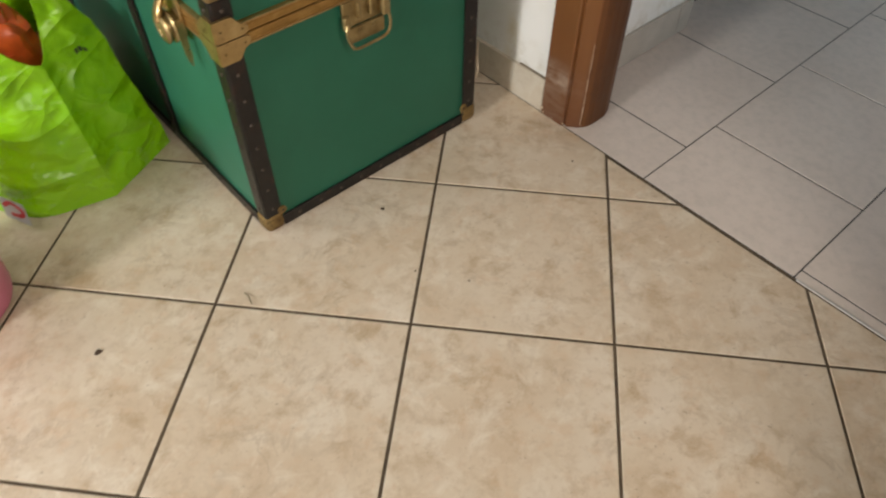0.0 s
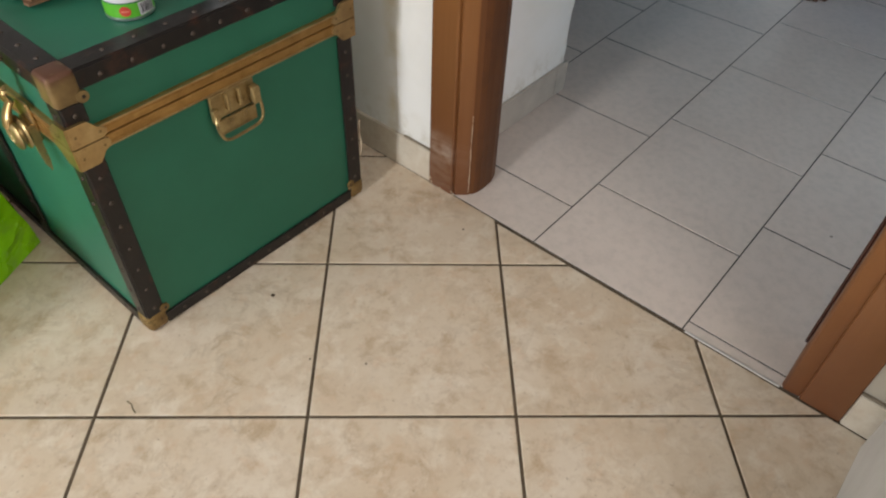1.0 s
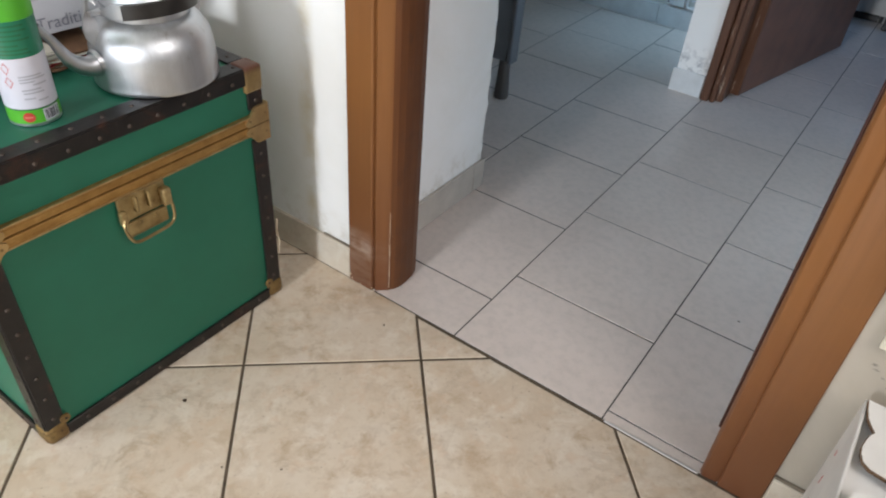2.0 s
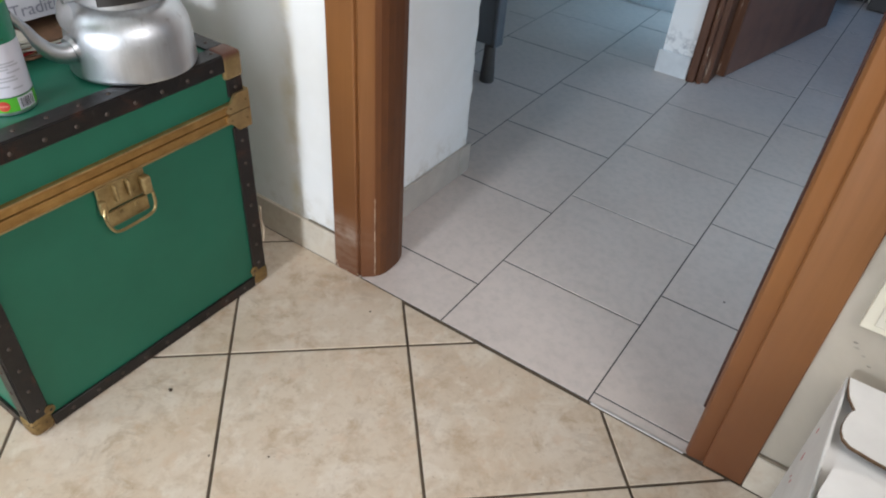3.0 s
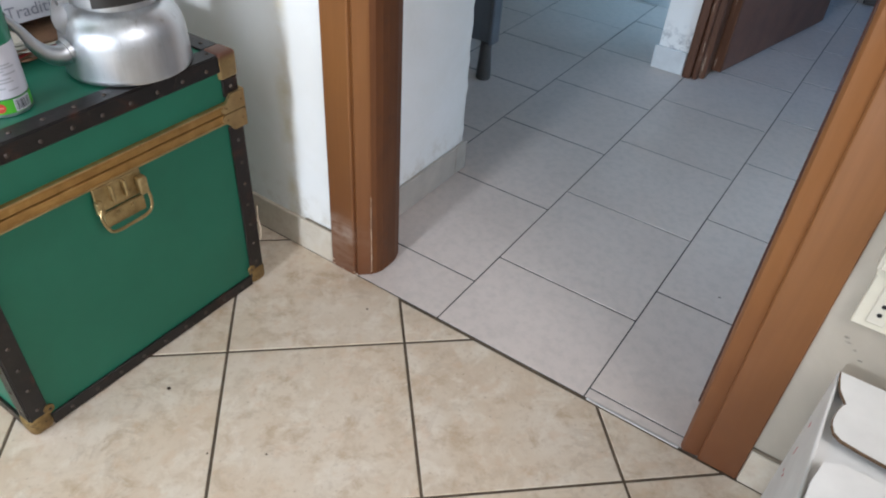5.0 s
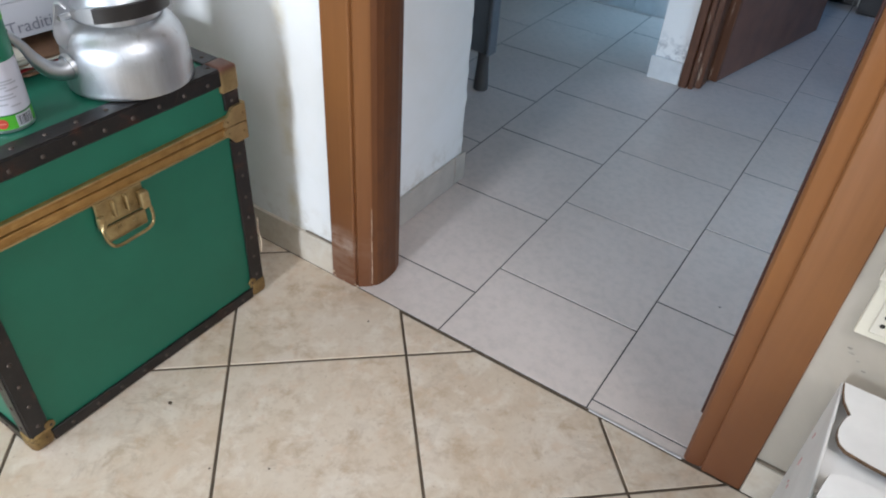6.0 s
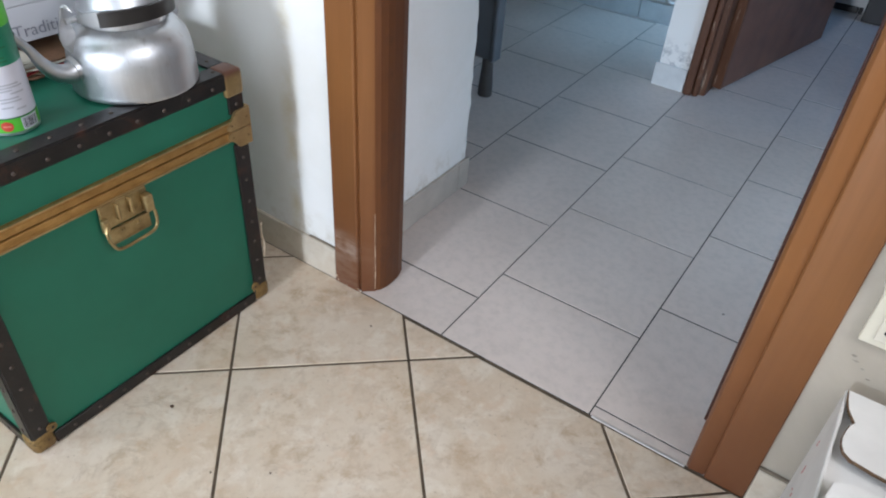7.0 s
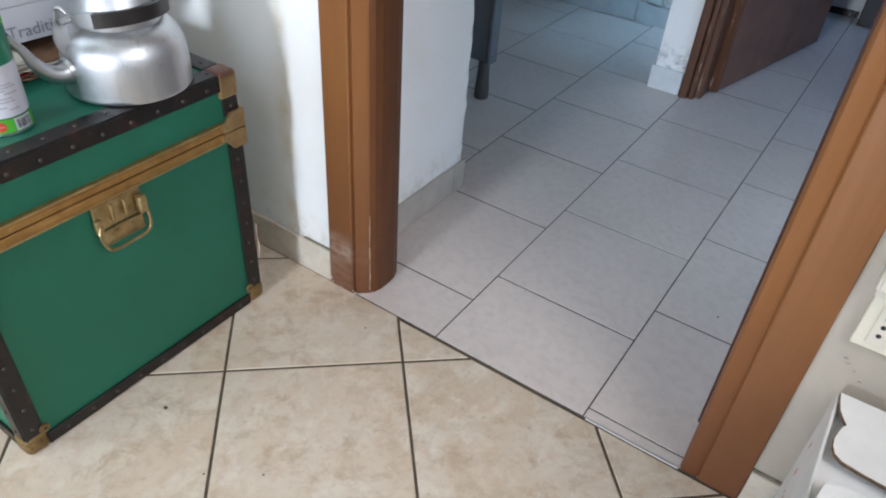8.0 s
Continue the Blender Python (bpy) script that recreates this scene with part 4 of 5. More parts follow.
def spray_can():
    c = thing("spray_can", pose(-0.449, -0.455, TH - 0.002, 0, 0, -24), "white and green aerosol can with red badge and barcode", "spray can")
    r = 0.0335
    bm = bmesh.new()
    lathe(bm, [(0.001, 0.003), (0.026, 0.002), (0.030, 0.0), (r, 0.002), (r, 0.006)], 40)
    body = part("body", bm, MAT["aluminium"], c, smooth=True)
    for name, mat, z0, z1 in (("lower_band", "green", 0.006, 0.0255), ("rule", "dark", 0.0255, 0.0275), ("label", "white", 0.0275, 0.098), ("upper_band", "teal", 0.098, 0.146)):
        bm = bmesh.new()
        lathe(bm, [(r, z0), (r, z1)], 40)
        part(name, bm, CAN[mat], c, smooth=True)
    bm = bmesh.new()
    lathe(bm, [(r, 0.146), (r + 0.0006, 0.1465), (r + 0.0006, 0.190), (0.029, 0.200), (0.018, 0.204), (0.001, 0.205)], 40)
    part("cap", bm, CAN["green"], c, "bright green cap", smooth=True)
    # red badge, barcode and bars of small print on the side that faces the room
    bm = bmesh.new()
    cz, ca = 0.0155, -14
    centre = bm.verts.new(((r + 0.0005) * math.cos(radians(ca)), (r + 0.0005) * math.sin(radians(ca)), cz))
    rim = [bm.verts.new(((r + 0.0005) * math.cos(radians(ca + 13 * math.cos(t))), (r + 0.0005) * math.sin(radians(ca + 13 * math.cos(t))), cz + 0.0072 * math.sin(t))) for t in [2 * math.pi * i / 20 for i in range(20)]]
    for i in range(20):
        bm.faces.new((centre, rim[i], rim[(i + 1) % 20]))
    badge = part("badge", bm, CAN["red"], c)
    part("badge_bar", curved_patch(bmesh.new(), r, ca - 9, ca + 9, cz - 0.001, cz + 0.0012, out=0.0008), CAN["pink"], badge)
    part("barcode_field", curved_patch(bmesh.new(), r, 18, 62, 0.007, 0.025, 8), CAN["white"], c)
    bm = bmesh.new()
    a = 21.0
    rnd = random.Random(3)
    while a < 59:
        w = rnd.choice((0.8, 1.2, 2.2))
        curved_patch(bm, r, a, a + w, 0.0095, 0.023, 1, 0.0008)
        a += w + rnd.choice((0.9, 1.4, 2.0))
    part("barcode", bm, CAN["black"], c)
    bm = bmesh.new()
    for z, a0, a1 in ((0.072, -12, 38), (0.068, -12, 46), (0.064, -12, 20), (0.0595, 14, 46), (0.053, -12, 30), (0.0485, -10, 34), (0.041, -12, 12), (0.037, 16, 40)):
        curved_patch(bm, r, a0, a1, z, z + 0.0022, 8)
    part("small_print", bm, CAN["grey"], c)
    bm = bmesh.new()
    for z, a0, a1 in ((0.139, -34, 30), (0.133, -38, 34), (0.127, -30, 20), (0.121, -36, 36), (0.114, -34, 8), (0.108, -30, 26), (0.103, -36, 30)):
        curved_patch(bm, r, a0, a1, z, z + 0.0022, 8)
    part("upper_print", bm, CAN["dark"], c)
    bm = bmesh.new()
    for z in (0.085, 0.066):
        for i in range(4):
            t0 = math.pi / 2 * i
            pts = [(-33 + 9 * math.cos(t0 + d * math.pi / 2) * f, z + 0.0085 * math.sin(t0 + d * math.pi / 2) * f) for d in (0, 1) for f in ((1, 0.82) if d == 0 else (0.82, 1))]
            bm.faces.new([bm.verts.new(((r + 0.0004) * math.cos(radians(p)), (r + 0.0004) * math.sin(radians(p)), q)) for p, q in pts])
    part("hazard_diamonds", bm, CAN["red"], c)
    return c


spray_can()

PAPER = {"cream": plain("cream_paper", (0.46, 0.42, 0.35), 0.8, vary=0.15, scale=25), "news": plain("newsprint", (0.27, 0.245, 0.215), 0.85, vary=0.3, scale=60),
         "brown": plain("brown_card", (0.22, 0.115, 0.06), 0.75, vary=0.35, scale=22), "white": plain("white_card", (0.50, 0.50, 0.54), 0.55, vary=0.06, scale=10),
         "letter": plain("grey_print", (0.20, 0.20, 0.24), 0.6), "red": plain("red_print", (0.5, 0.03, 0.04), 0.6), "carton": plain("white_carton", (0.80, 0.795, 0.78), 0.6, vary=0.08, scale=9),
         "kraft": plain("kraft_edge", (0.17, 0.105, 0.06), 0.85, vary=0.4, scale=120)}
STACK = 90.0


def ragged(w, d, rnd, n=7, jag=0.004):
    """A rectangle with uneven edges, from (0, 0) to (w, d)."""
    out = []
    for (x0, y0), (x1, y1) in (((0, 0), (w, 0)), ((w, 0), (w, d)), ((w, d), (0, d)), ((0, d), (0, 0))):
        for i in range(n):
            t = i / n
            out.append((x0 + (x1 - x0) * t + rnd.uniform(-jag, jag), y0 + (y1 - y0) * t + rnd.uniform(-jag, jag)))
    return out


def paper_pile():
    p = thing("paper_pile", pose(-0.540, -0.548, TH + 0.0028, 0, 0, STACK), "pile of worn brown cards and yellowed newspapers on the trunk", "paper")
    rnd = random.Random(11)
    z = 0.0
    for i, (name, mat, h) in enumerate((("card", "brown", 0.004), ("newspaper", "news", 0.002), ("card", "brown", 0.0045), ("leaflet", "red", 0.001), ("card", "brown", 0.005), ("newspaper", "cream", 0.0015), ("card", "brown", 0.003), ("newspaper", "news", 0.0035), ("newspaper", "cream", 0.004), ("newspaper", "news", 0.0025), ("newspaper", "cream", 0.0045))):
        bm = bmesh.new()
        prism(bm, ragged(0.272 if i < 7 else 0.195, 0.20, rnd, 14, 0.006 if i < 7 else 0.0025), z, z + h)
        ob = part(name, bm, PAPER[mat], p)
        ob.location = (rnd.uniform(-0.01, 0.012) if i else 0, rnd.uniform(0.0, 0.012), 0)
        ob.rotation_euler = (0, 0, radians(rnd.uniform(-2.5, 2.5)))
        z += h + 0.0003
    return z


PILE = paper_pile()


def letters(text, size, m, mat, name, parent):
    data = bpy.data.curves.new(name, "FONT")
    data.body, data.size, data.extrude = text, size, 0.0001
    data.materials.append(mat)
    ob = new(name, data)
    ob.parent = parent
    ob.matrix_local = m
    return ob


def printed_box():
    b = thing("printed_box", pose(-0.540, -0.548, TH + 0.0032 + PILE, 0, 0, STACK - 3.0), "white cardboard box with grey and red lettering on papers", "box")
    part("body", block(0.0, 0.068, 0.0, 0.37, 0.198, 0.056, 0.0015), PAPER["white"], b)
    part("lid", block(-0.001, 0.066, 0.0568, 0.371, 0.199, 0.13, 0.0015), PAPER["white"], b)
    letters("Tradition", 0.027, Matrix.Translation((0.193, 0.0672, 0.009)) @ pose(0, 0, 0, 90, 0, 0), PAPER["letter"], "lettering", b)
    letters("N", 0.024, Matrix.Translation((0.088, 0.0672, 0.008)) @ pose(0, 0, 0, 90, 0, 0), PAPER["red"], "lettering", b)
    return b


printed_box()


# ---- green shopping bag ----
def bag_material():
    m = Nodes("green_film", 0.32)
    m.coords()
    c = m.ramp(m.noise(9, 4), [(0.3, (0.205, 0.52, 0.006)), (0.7, (0.27, 0.60, 0.010))])
    m.colour(c).roughness(m.noise(14, 4), 0.20, 0.34)
    m.coords((1.0, 1.0, 1.6))
    creases = None
    for scale, depth in ((3.6, 1.0), (7.5, 0.5), (15.0, 0.12)):
        line = m.ramp(m.noise(scale, 2.0, 0.45, 0.5), [(0.30, G0), (0.50, (depth,) * 3), (0.70, G0)])
        creases = line if creases is None else m.mix(1.0, creases, line, "ADD")
    m.bump(creases, 0.9, 0.016)
    return m.mat


PRINT_F, PRINT_T = 55.7, 0.604


def shopping_bag():
    b = thing("shopping_bag", pose(-0.84, -0.80, 0.0), "bright green crumpled plastic shopping bag, filled, standing beside the trunk", "bag")
    base = [(-0.80, -1.01), (-0.662, -0.930), (-0.633, -0.795), (-0.708, -0.646), (-0.82, -0.643), (-1.0, -0.66), (-1.03, -0.80), (-1.02, -0.97), (-0.90, -1.04)]
    ring = []
    for p, q in zip(base, base[1:] + base[:1]):
        ring += [Vector(p).lerp(Vector(q), i / 22) for i in range(22)]
    n = len(ring)
    # the front corner is round
    for turn in range(40):
        ring[8:37] = [(ring[i - 1] + ring[i] * 2 + ring[i + 1]) / 4 for i in range(8, 37)]
    c = Vector((-0.84, -0.82))
    rows, levels = [], 88

    def place(f, t):
        """The bag's skin at f along its outline and t up its side."""
        p = ring[int(f) % n].lerp(ring[(int(f) + 1) % n], f - int(f))
        d = p - c
        a = math.atan2(d.y, d.x)
        # the mouth dips at the front and rises into the strap beside the trunk
        rim = 0.255 + 0.16 * math.exp(-((a - 0.60) / 0.24) ** 2) + 0.09 * math.exp(-((a + 0.50) / 0.40) ** 2) + 0.12 * math.exp(-((abs(a) - math.pi) / 0.6) ** 2)
        z = rim * t
        tuck = 1.0 - 0.26 * t ** 1.25
        # creases: sharp folds that cross each other askew and come and go
        along = 1.25 * f / n
        w = 0.0
        for k, (ang, freq, amp) in enumerate(((74, 5.0, 0.008), (-62, 6.0, 0.007), (28, 6.0, 0.008), (-80, 11.0, 0.0028), (58, 13.0, 0.0024), (-18, 9.0, 0.0040))):
            x = along * math.cos(radians(ang)) + z * math.sin(radians(ang))
            x = x * freq + 1.1 * noise.noise(Vector((along * 5, z * 5, 3.7 * k)))
            w += amp * (0.35 + 0.9 * abs(noise.noise(Vector((along * 7, z * 7, 9.1 * k))))) * (abs(x % 1.0 - 0.5) * 2 - 0.5)
        # the gusset beside the trunk folds inwards
        side = max(0.0, 1 - abs((f / 22) % 9 - 2.5) / 0.5)
        w -= 0.030 * side * t
        r = d * tuck + d.normalized() * (w * min(1, 4 * t + 0.05))
        return Vector((r.x, r.y - 0.02, 0.001 + z))

    bm = bmesh.new()
    for k in range(levels + 1):
        rows.append([bm.verts.new(place(i, k / levels)) for i in range(n)])
    for p, q in zip(rows, rows[1:]):
        for i in range(n):
            bm.faces.new((p[i], p[(i + 1) % n], q[(i + 1) % n], q[i]))
    bm.faces.new(rows[0][::-1])
    skin = part("skin", bm, MAT["bag"], b, smooth=True)
    mod = skin.modifiers.new("film", "SOLIDIFY")
    mod.thickness = 0.0012
    # red and white badge near the floor, bars of print near the mouth
    bm = bmesh.new()
    prism(bm, ragged(0.062, 0.050, random.Random(2), 5, 0.0008), 0, 0.0006)
    ob = part("badge", bm, PAPER["white"], skin)
    m = Matrix.Translation((0.140, -0.170, 0.014)) @ pose(0, 0, 0, 84, 0, 24)
    ob.matrix_local = m
    bm = bmesh.new()
    tube(bm, curve_points([(0.008, 0.030, 0.001), (0.030, 0.043, 0.001), (0.053, 0.032, 0.001), (0.046, 0.018, 0.001), (0.020, 0.014, 0.001)], 5), 0.0045, 8, 0.12)
    ob = part("swoosh", bm, PAPER["red"], skin)
    ob.matrix_local = m
    bm = bmesh.new()
    for k in range(3):
        f0, f1 = PRINT_F + 1.1 * k, PRINT_F + 0.8 + 1.1 * k
        q = [place(f, t) for f, t in ((f0, PRINT_T), (f1, PRINT_T), (f1, PRINT_T + 0.02), (f0, PRINT_T + 0.02))]
        lift = (q[1] - q[0]).cross(q[3] - q[0]).normalized() * 0.0016
        bm.faces.new([bm.verts.new(v + lift) for v in q])
    part("print", bm, MAT["bakelite"], skin, "small dark print")
    return b


MAT["bag"] = bag_material()
shopping_bag()


def crumpled_pack(name, x, y, z, size, mat, label, category, seed):
    """A soft packet with crumpled sides."""
    bm = bmesh.new()
    bmesh.ops.create_icosphere(bm, subdivisions=4, radius=1.0)
    for v in bm.verts:
        p = v.co.copy()
        s = Vector((math.copysign(abs(p.x) ** 0.6, p.x), math.copysign(abs(p.y) ** 0.6, p.y), math.copysign(abs(p.z) ** 0.6, p.z)))
        s *= 1 + 0.18 * noise.noise(p * 2.3 + Vector((seed, 0, 0))) + 0.08 * noise.noise(p * 6 + Vector((0, seed, 0)))
        v.co = Vector((s.x * size[0], s.y * size[1], s.z * size[2]))
    ob = new(name, mesh_of(name, bm, mat, True))
    ob.location = (x, y, z)
    return tagged(ob, label, category)


MAT["orange"] = plain("orange_wrapper", (0.62, 0.10, 0.02), 0.3, vary=0.4, scale=18)
MAT["maroon"] = plain("dark_red_wrapper", (0.07, 0.012, 0.012), 0.35, vary=0.4, scale=15)
crumpled_pack("packet", -0.86, -0.86, 0.155, (0.10, 0.095, 0.152), MAT["orange"], "orange-red crumpled packet in the green bag", "packet", 3.0)
crumpled_pack("packet", -0.83, -0.74, 0.115, (0.075, 0.055, 0.112), MAT["maroon"], "dark red crumpled packet in the green bag", "packet", 9.0)


# ---- pink bucket ----
def bucket():
    b = thing("bucket", pose(-0.565, -1.115, 0.0), "pink plastic bucket standing on the tiles", "bucket")
    bm = bmesh.new()
    lathe(bm, [(0.001, 0.004), (0.090, 0.003), (0.097, 0.006), (0.100, 0.016), (0.113, 0.20), (0.115, 0.215), (0.119, 0.216), (0.119, 0.222), (0.112, 0.222), (0.109, 0.20), (0.095, 0.014), (0.001, 0.012)], 48)
    part("body", bm, MAT["pink"], b, smooth=True)
    return b


MAT["pink"] = plain("pink_plastic", (0.72, 0.22, 0.33), 0.38, vary=0.06, scale=8)
bucket()


# ---- white carton beside the doorway ----
def carton():
    x0, y1, h, w, d, t = 0.641, -0.028, 0.318, 0.34, 0.36, 0.0042
    c = thing("carton", pose(x0, y1, 0.0), "torn white cardboard box with half-open flaps against the wall", "box")
    part("side", block(0, -d, 0.001, t, 0, h, 0.001), PAPER["carton"], c)
    part("side", block(w - t, -d, 0.001, w, 0, h, 0.001), PAPER["carton"], c)
    part("back", block(t, -t, 0.001, w - t, 0, h, 0.001), PAPER["carton"], c)
    part("front", block(t, -d, 0.001, w - t, -d + t, h, 0.001), PAPER["carton"], c)
    part("bottom", block(t, -d + t, 0.001, w - t, -t, 0.006, 0), PAPER["carton"], c)

    def flap(outline, z, tilt, hinge, name="flap"):
        bm = bmesh.new()
        prism(bm, outline, 0.0, t)
        ob = part(name, bm, PAPER["carton"], c, "white flap with a torn edge")
        ob.matrix_local = Matrix.Translation((0, hinge, z)) @ pose(0, 0, 0, tilt, 0, 0)
        # broken corrugated edge
        bm = bmesh.new()
        for a, b in edges[name + str(hinge)]:
            k = max(3, int(math.hypot(b[0] - a[0], b[1] - a[1]) / 0.0028))
            for i in range(k):
                f0, f1 = i / k, (i + 0.55) / k
                p = (a[0] + (b[0] - a[0]) * f0, a[1] + (b[1] - a[1]) * f0)
                q = (a[0] + (b[0] - a[0]) * f1, a[1] + (b[1] - a[1]) * f1)
                box(bm, min(p[0], q[0]) - 0.0008, min(p[1], q[1]) - 0.0022, 0.0001, max(p[0], q[0]) + 0.0006, max(p[1], q[1]), t - 0.0004)
        part("torn_edge", bm, PAPER["kraft"], ob, "brown corrugated broken edge", kind="stuff")
        return ob

    far = [(w - 0.004, -0.004), (0.003, -0.004), (0.005, -0.022), (0.008, -0.038), (0.014, -0.050), (0.019, -0.059), (0.015, -0.066), (0.012, -0.078), (0.010, -0.092), (0.011, -0.104), (0.015, -0.115), (0.024, -0.122), (0.05, -0.126), (0.10, -0.130), (0.15, -0.128), (0.22, -0.131), (w - 0.004, -0.129)]
    near = [(w - 0.004, 0.006), (w - 0.004, 0.192), (0.09, 0.195), (0.03, 0.193), (0.012, 0.184), (0.006, 0.15), (0.004, 0.07), (0.004, 0.006)]
    edges = {"flap0": list(zip(far[1:], far[2:])), "flap" + str(-d): []}
    flap(far[::-1], h, -1.0, 0)
    flap(near, h, 3.5, -d)
    part("inner_flap", block(t, -d + t, h - 0.016, 0.15, -t, h - 0.012, 0.0008), PAPER["carton"], c)
    part("inner_flap", block(w - 0.15, -d + t, h - 0.0165, w - t, -t, h - 0.0125, 0.0008), PAPER["carton"], c)
    # red scuffs on the side
    bm = bmesh.new()
    for y, z, ln in ((-0.05, 0.19, 0.016), (-0.038, 0.238, 0.010), (-0.07, 0.16, 0.007), (-0.055, 0.155, 0.005)):
        box(bm, -0.0005, y, z, 0.0002, y + 0.0016, z + ln)
    part("scuff", bm, PAPER["red"], c, "small red marks")
    return c


carton()


# ---- wall socket ----
MAT["cream"] = plain("cream_plastic", (0.74, 0.70, 0.58), 0.4, vary=0.05, scale=15)
MAT["ivory"] = plain("ivory_plastic", (0.72, 0.68, 0.58), 0.4, vary=0.05, scale=15)
MAT["smudge"] = plain("grey_smudge", (0.30, 0.275, 0.24), 0.8, vary=0.4, scale=60)


def wall_scuffs():
    """Rubbed marks under the socket."""
    rnd = random.Random(31)
    for i, (x, z, w, h) in enumerate(((0.633, 0.353, 0.005, 0.002), (0.637, 0.346, 0.005, 0.0018), (0.648, 0.338, 0.003, 0.002), (0.660, 0.325, 0.004, 0.0015))):
        n = 9
        rim = [(x + w * (0.6 + 0.4 * rnd.random()) * math.cos(2 * math.pi * k / n), z + h * (0.6 + 0.4 * rnd.random()) * math.sin(2 * math.pi * k / n)) for k in range(n)]
        bm = bmesh.new()
        front = [bm.verts.new((a, -0.0004, b)) for a, b in rim]
        back = [bm.verts.new((a, 0.0008, b)) for a, b in rim]
        bm.faces.new(front)
        for k in range(n):
            bm.faces.new((front[k], back[k], back[(k + 1) % n], front[(k + 1) % n]))
        part("scuff", bm, MAT["smudge"], right_wall)


wall_scuffs()
MAT["hole"] = plain("socket_hole", (0.012, 0.012, 0.012), 0.7)


def wall_socket():
    s = thing("wall_socket", pose(0.624, -0.0005, 0.388), "cream plastic wall socket with three round holes", "socket")
    part("box", block(0, -0.012, 0, 0.082, 0, 0.083, 0.002, 2), MAT["cream"], s)
    part("rim", block(-0.002, -0.015, 0.079, 0.084, 0, 0.090, 0.002, 2), MAT["cream"], s)
    insert = part("insert", block(0.014, -0.0138, 0.010, 0.036, -0.0119, 0.070, 0.0015), MAT["ivory"], s)
    for z in (0.026, 0.040, 0.054):
        bm = bmesh.new()
        lathe(bm, [(0.0001, 0), (0.0031, 0), (0.0031, 0.0012), (0.0001, 0.0012)], 14)
        bmesh.ops.rotate(bm, verts=bm.verts, cent=(0, 0, 0), matrix=Matrix.Rotation(radians(90), 3, "X"))
        bmesh.ops.translate(bm, verts=bm.verts, vec=(0.025, -0.0134, z))
        part("hole", bm, MAT["hole"], insert)
    u = thing("junction_box", pose(0.618, -0.0005, 0.482), "ivory plastic switch box above the socket", "switch")
    part("box", block(0, -0.028, 0, 0.09, 0, 0.085, 0.003, 2), MAT["ivory"], u)
    part("cover", block(0.004, -0.031, 0.004, 0.086, -0.0278, 0.081, 0.0015, 2), MAT["ivory"], u)


wall_socket()


# ---- passage and far room ----
MAT["cabinet"] = plain("blue_grey_paint", (0.13, 0.14, 0.155), 0.5, scale=10)
MAT["leg"] = plain("dark_brown_leg", (0.075, 0.066, 0.060), 0.5)


def screen():
    c = thing("screen", pose(-0.757, 0.976, 0.0), "blue-grey painted board screen on short dark legs", "screen")
    part("panel", block(-0.26, -0.018, 0.125, 0.262, 0.018, 1.5, 0.004), MAT["cabinet"], c)
    part("edge_rail", block(0.2622, -0.022, 0.122, 0.276, 0.022, 1.5, 0.003), MAT["cabinet"], c)
    for sx in (-1, 1):
        bm = bmesh.new()
        lathe(bm, [(0.0005, 0.0), (0.021, 0.0), (0.0235, 0.004), (0.0225, 0.030), (0.0185, 0.090), (0.0175, 0.1248), (0.0005, 0.1248)], 20, sx * 0.245)
        part("leg", bm, MAT["leg"], c, smooth=True)


screen()


def radiator_foot():
    MAT["white_enamel"] = plain("white_enamel", (0.74, 0.77, 0.79), 0.35, scale=25)
    r = thing("wall_bracket", pose(-0.335, PN - 0.0005, 0.088), "white enamelled wall bracket with a scroll, over the skirting", "bracket")
    part("plate", block(-0.05, -0.012, 0.0, 0.022, 0, 0.10, 0.003, 2), MAT["white_enamel"], r)
    bm = bmesh.new()
    tube(bm, curve_points([(0.02, -0.012, 0.075), (0.055, -0.014, 0.072), (0.082, -0.016, 0.045), (0.072, -0.016, 0.014), (0.045, -0.016, 0.008), (0.034, -0.016, 0.030), (0.048, -0.016, 0.046), (0.058, -0.016, 0.034)], 6), 0.006, 10)
    part("scroll", bm, MAT["white_enamel"], r, smooth=True)
    bm = bmesh.new()
    lathe(bm, [(0.0001, 0), (0.004, 0), (0.004, 0.003), (0.0001, 0.003)], 10)
    bmesh.ops.rotate(bm, verts=bm.verts, cent=(0, 0, 0), matrix=Matrix.Rotation(radians(90), 3, "X"))
    bmesh.ops.translate(bm, verts=bm.verts, vec=(-0.042, -0.012, 0.012))
    part("screw", bm, MAT["leg"], r)


radiator_foot()

MAT["black_box"] = plain("near_black_lacquer", (0.012, 0.011, 0.012), 0.45)


def dark_box():
    b = thing("storage_box", pose(0.50, RN - 0.06, 0.0), "near-black box standing on the floor of the far room", "box")
    part("body", block(-0.155, -0.055, 0.002, 0.155, 0.05, 0.35, 0.006, 2), MAT["black_box"], b)
    part("lid", block(-0.16, -0.058, 0.351, 0.16, 0.052, 0.385, 0.006, 2), MAT["black_box"], b)


dark_box()
skirting("baseboard_7", -0.013, RN, 0.335, RN, -1, MAT["black_box"], "low dark skirting of the far room", height=0.03)


# ---- crumbs and scraps on the tiles ----
MAT["crumb"] = plain("dark_crumb", (0.06, 0.035, 0.02), 0.8)
MAT["straw"] = plain("dry_stalk", (0.11, 0.085, 0.04), 0.8)


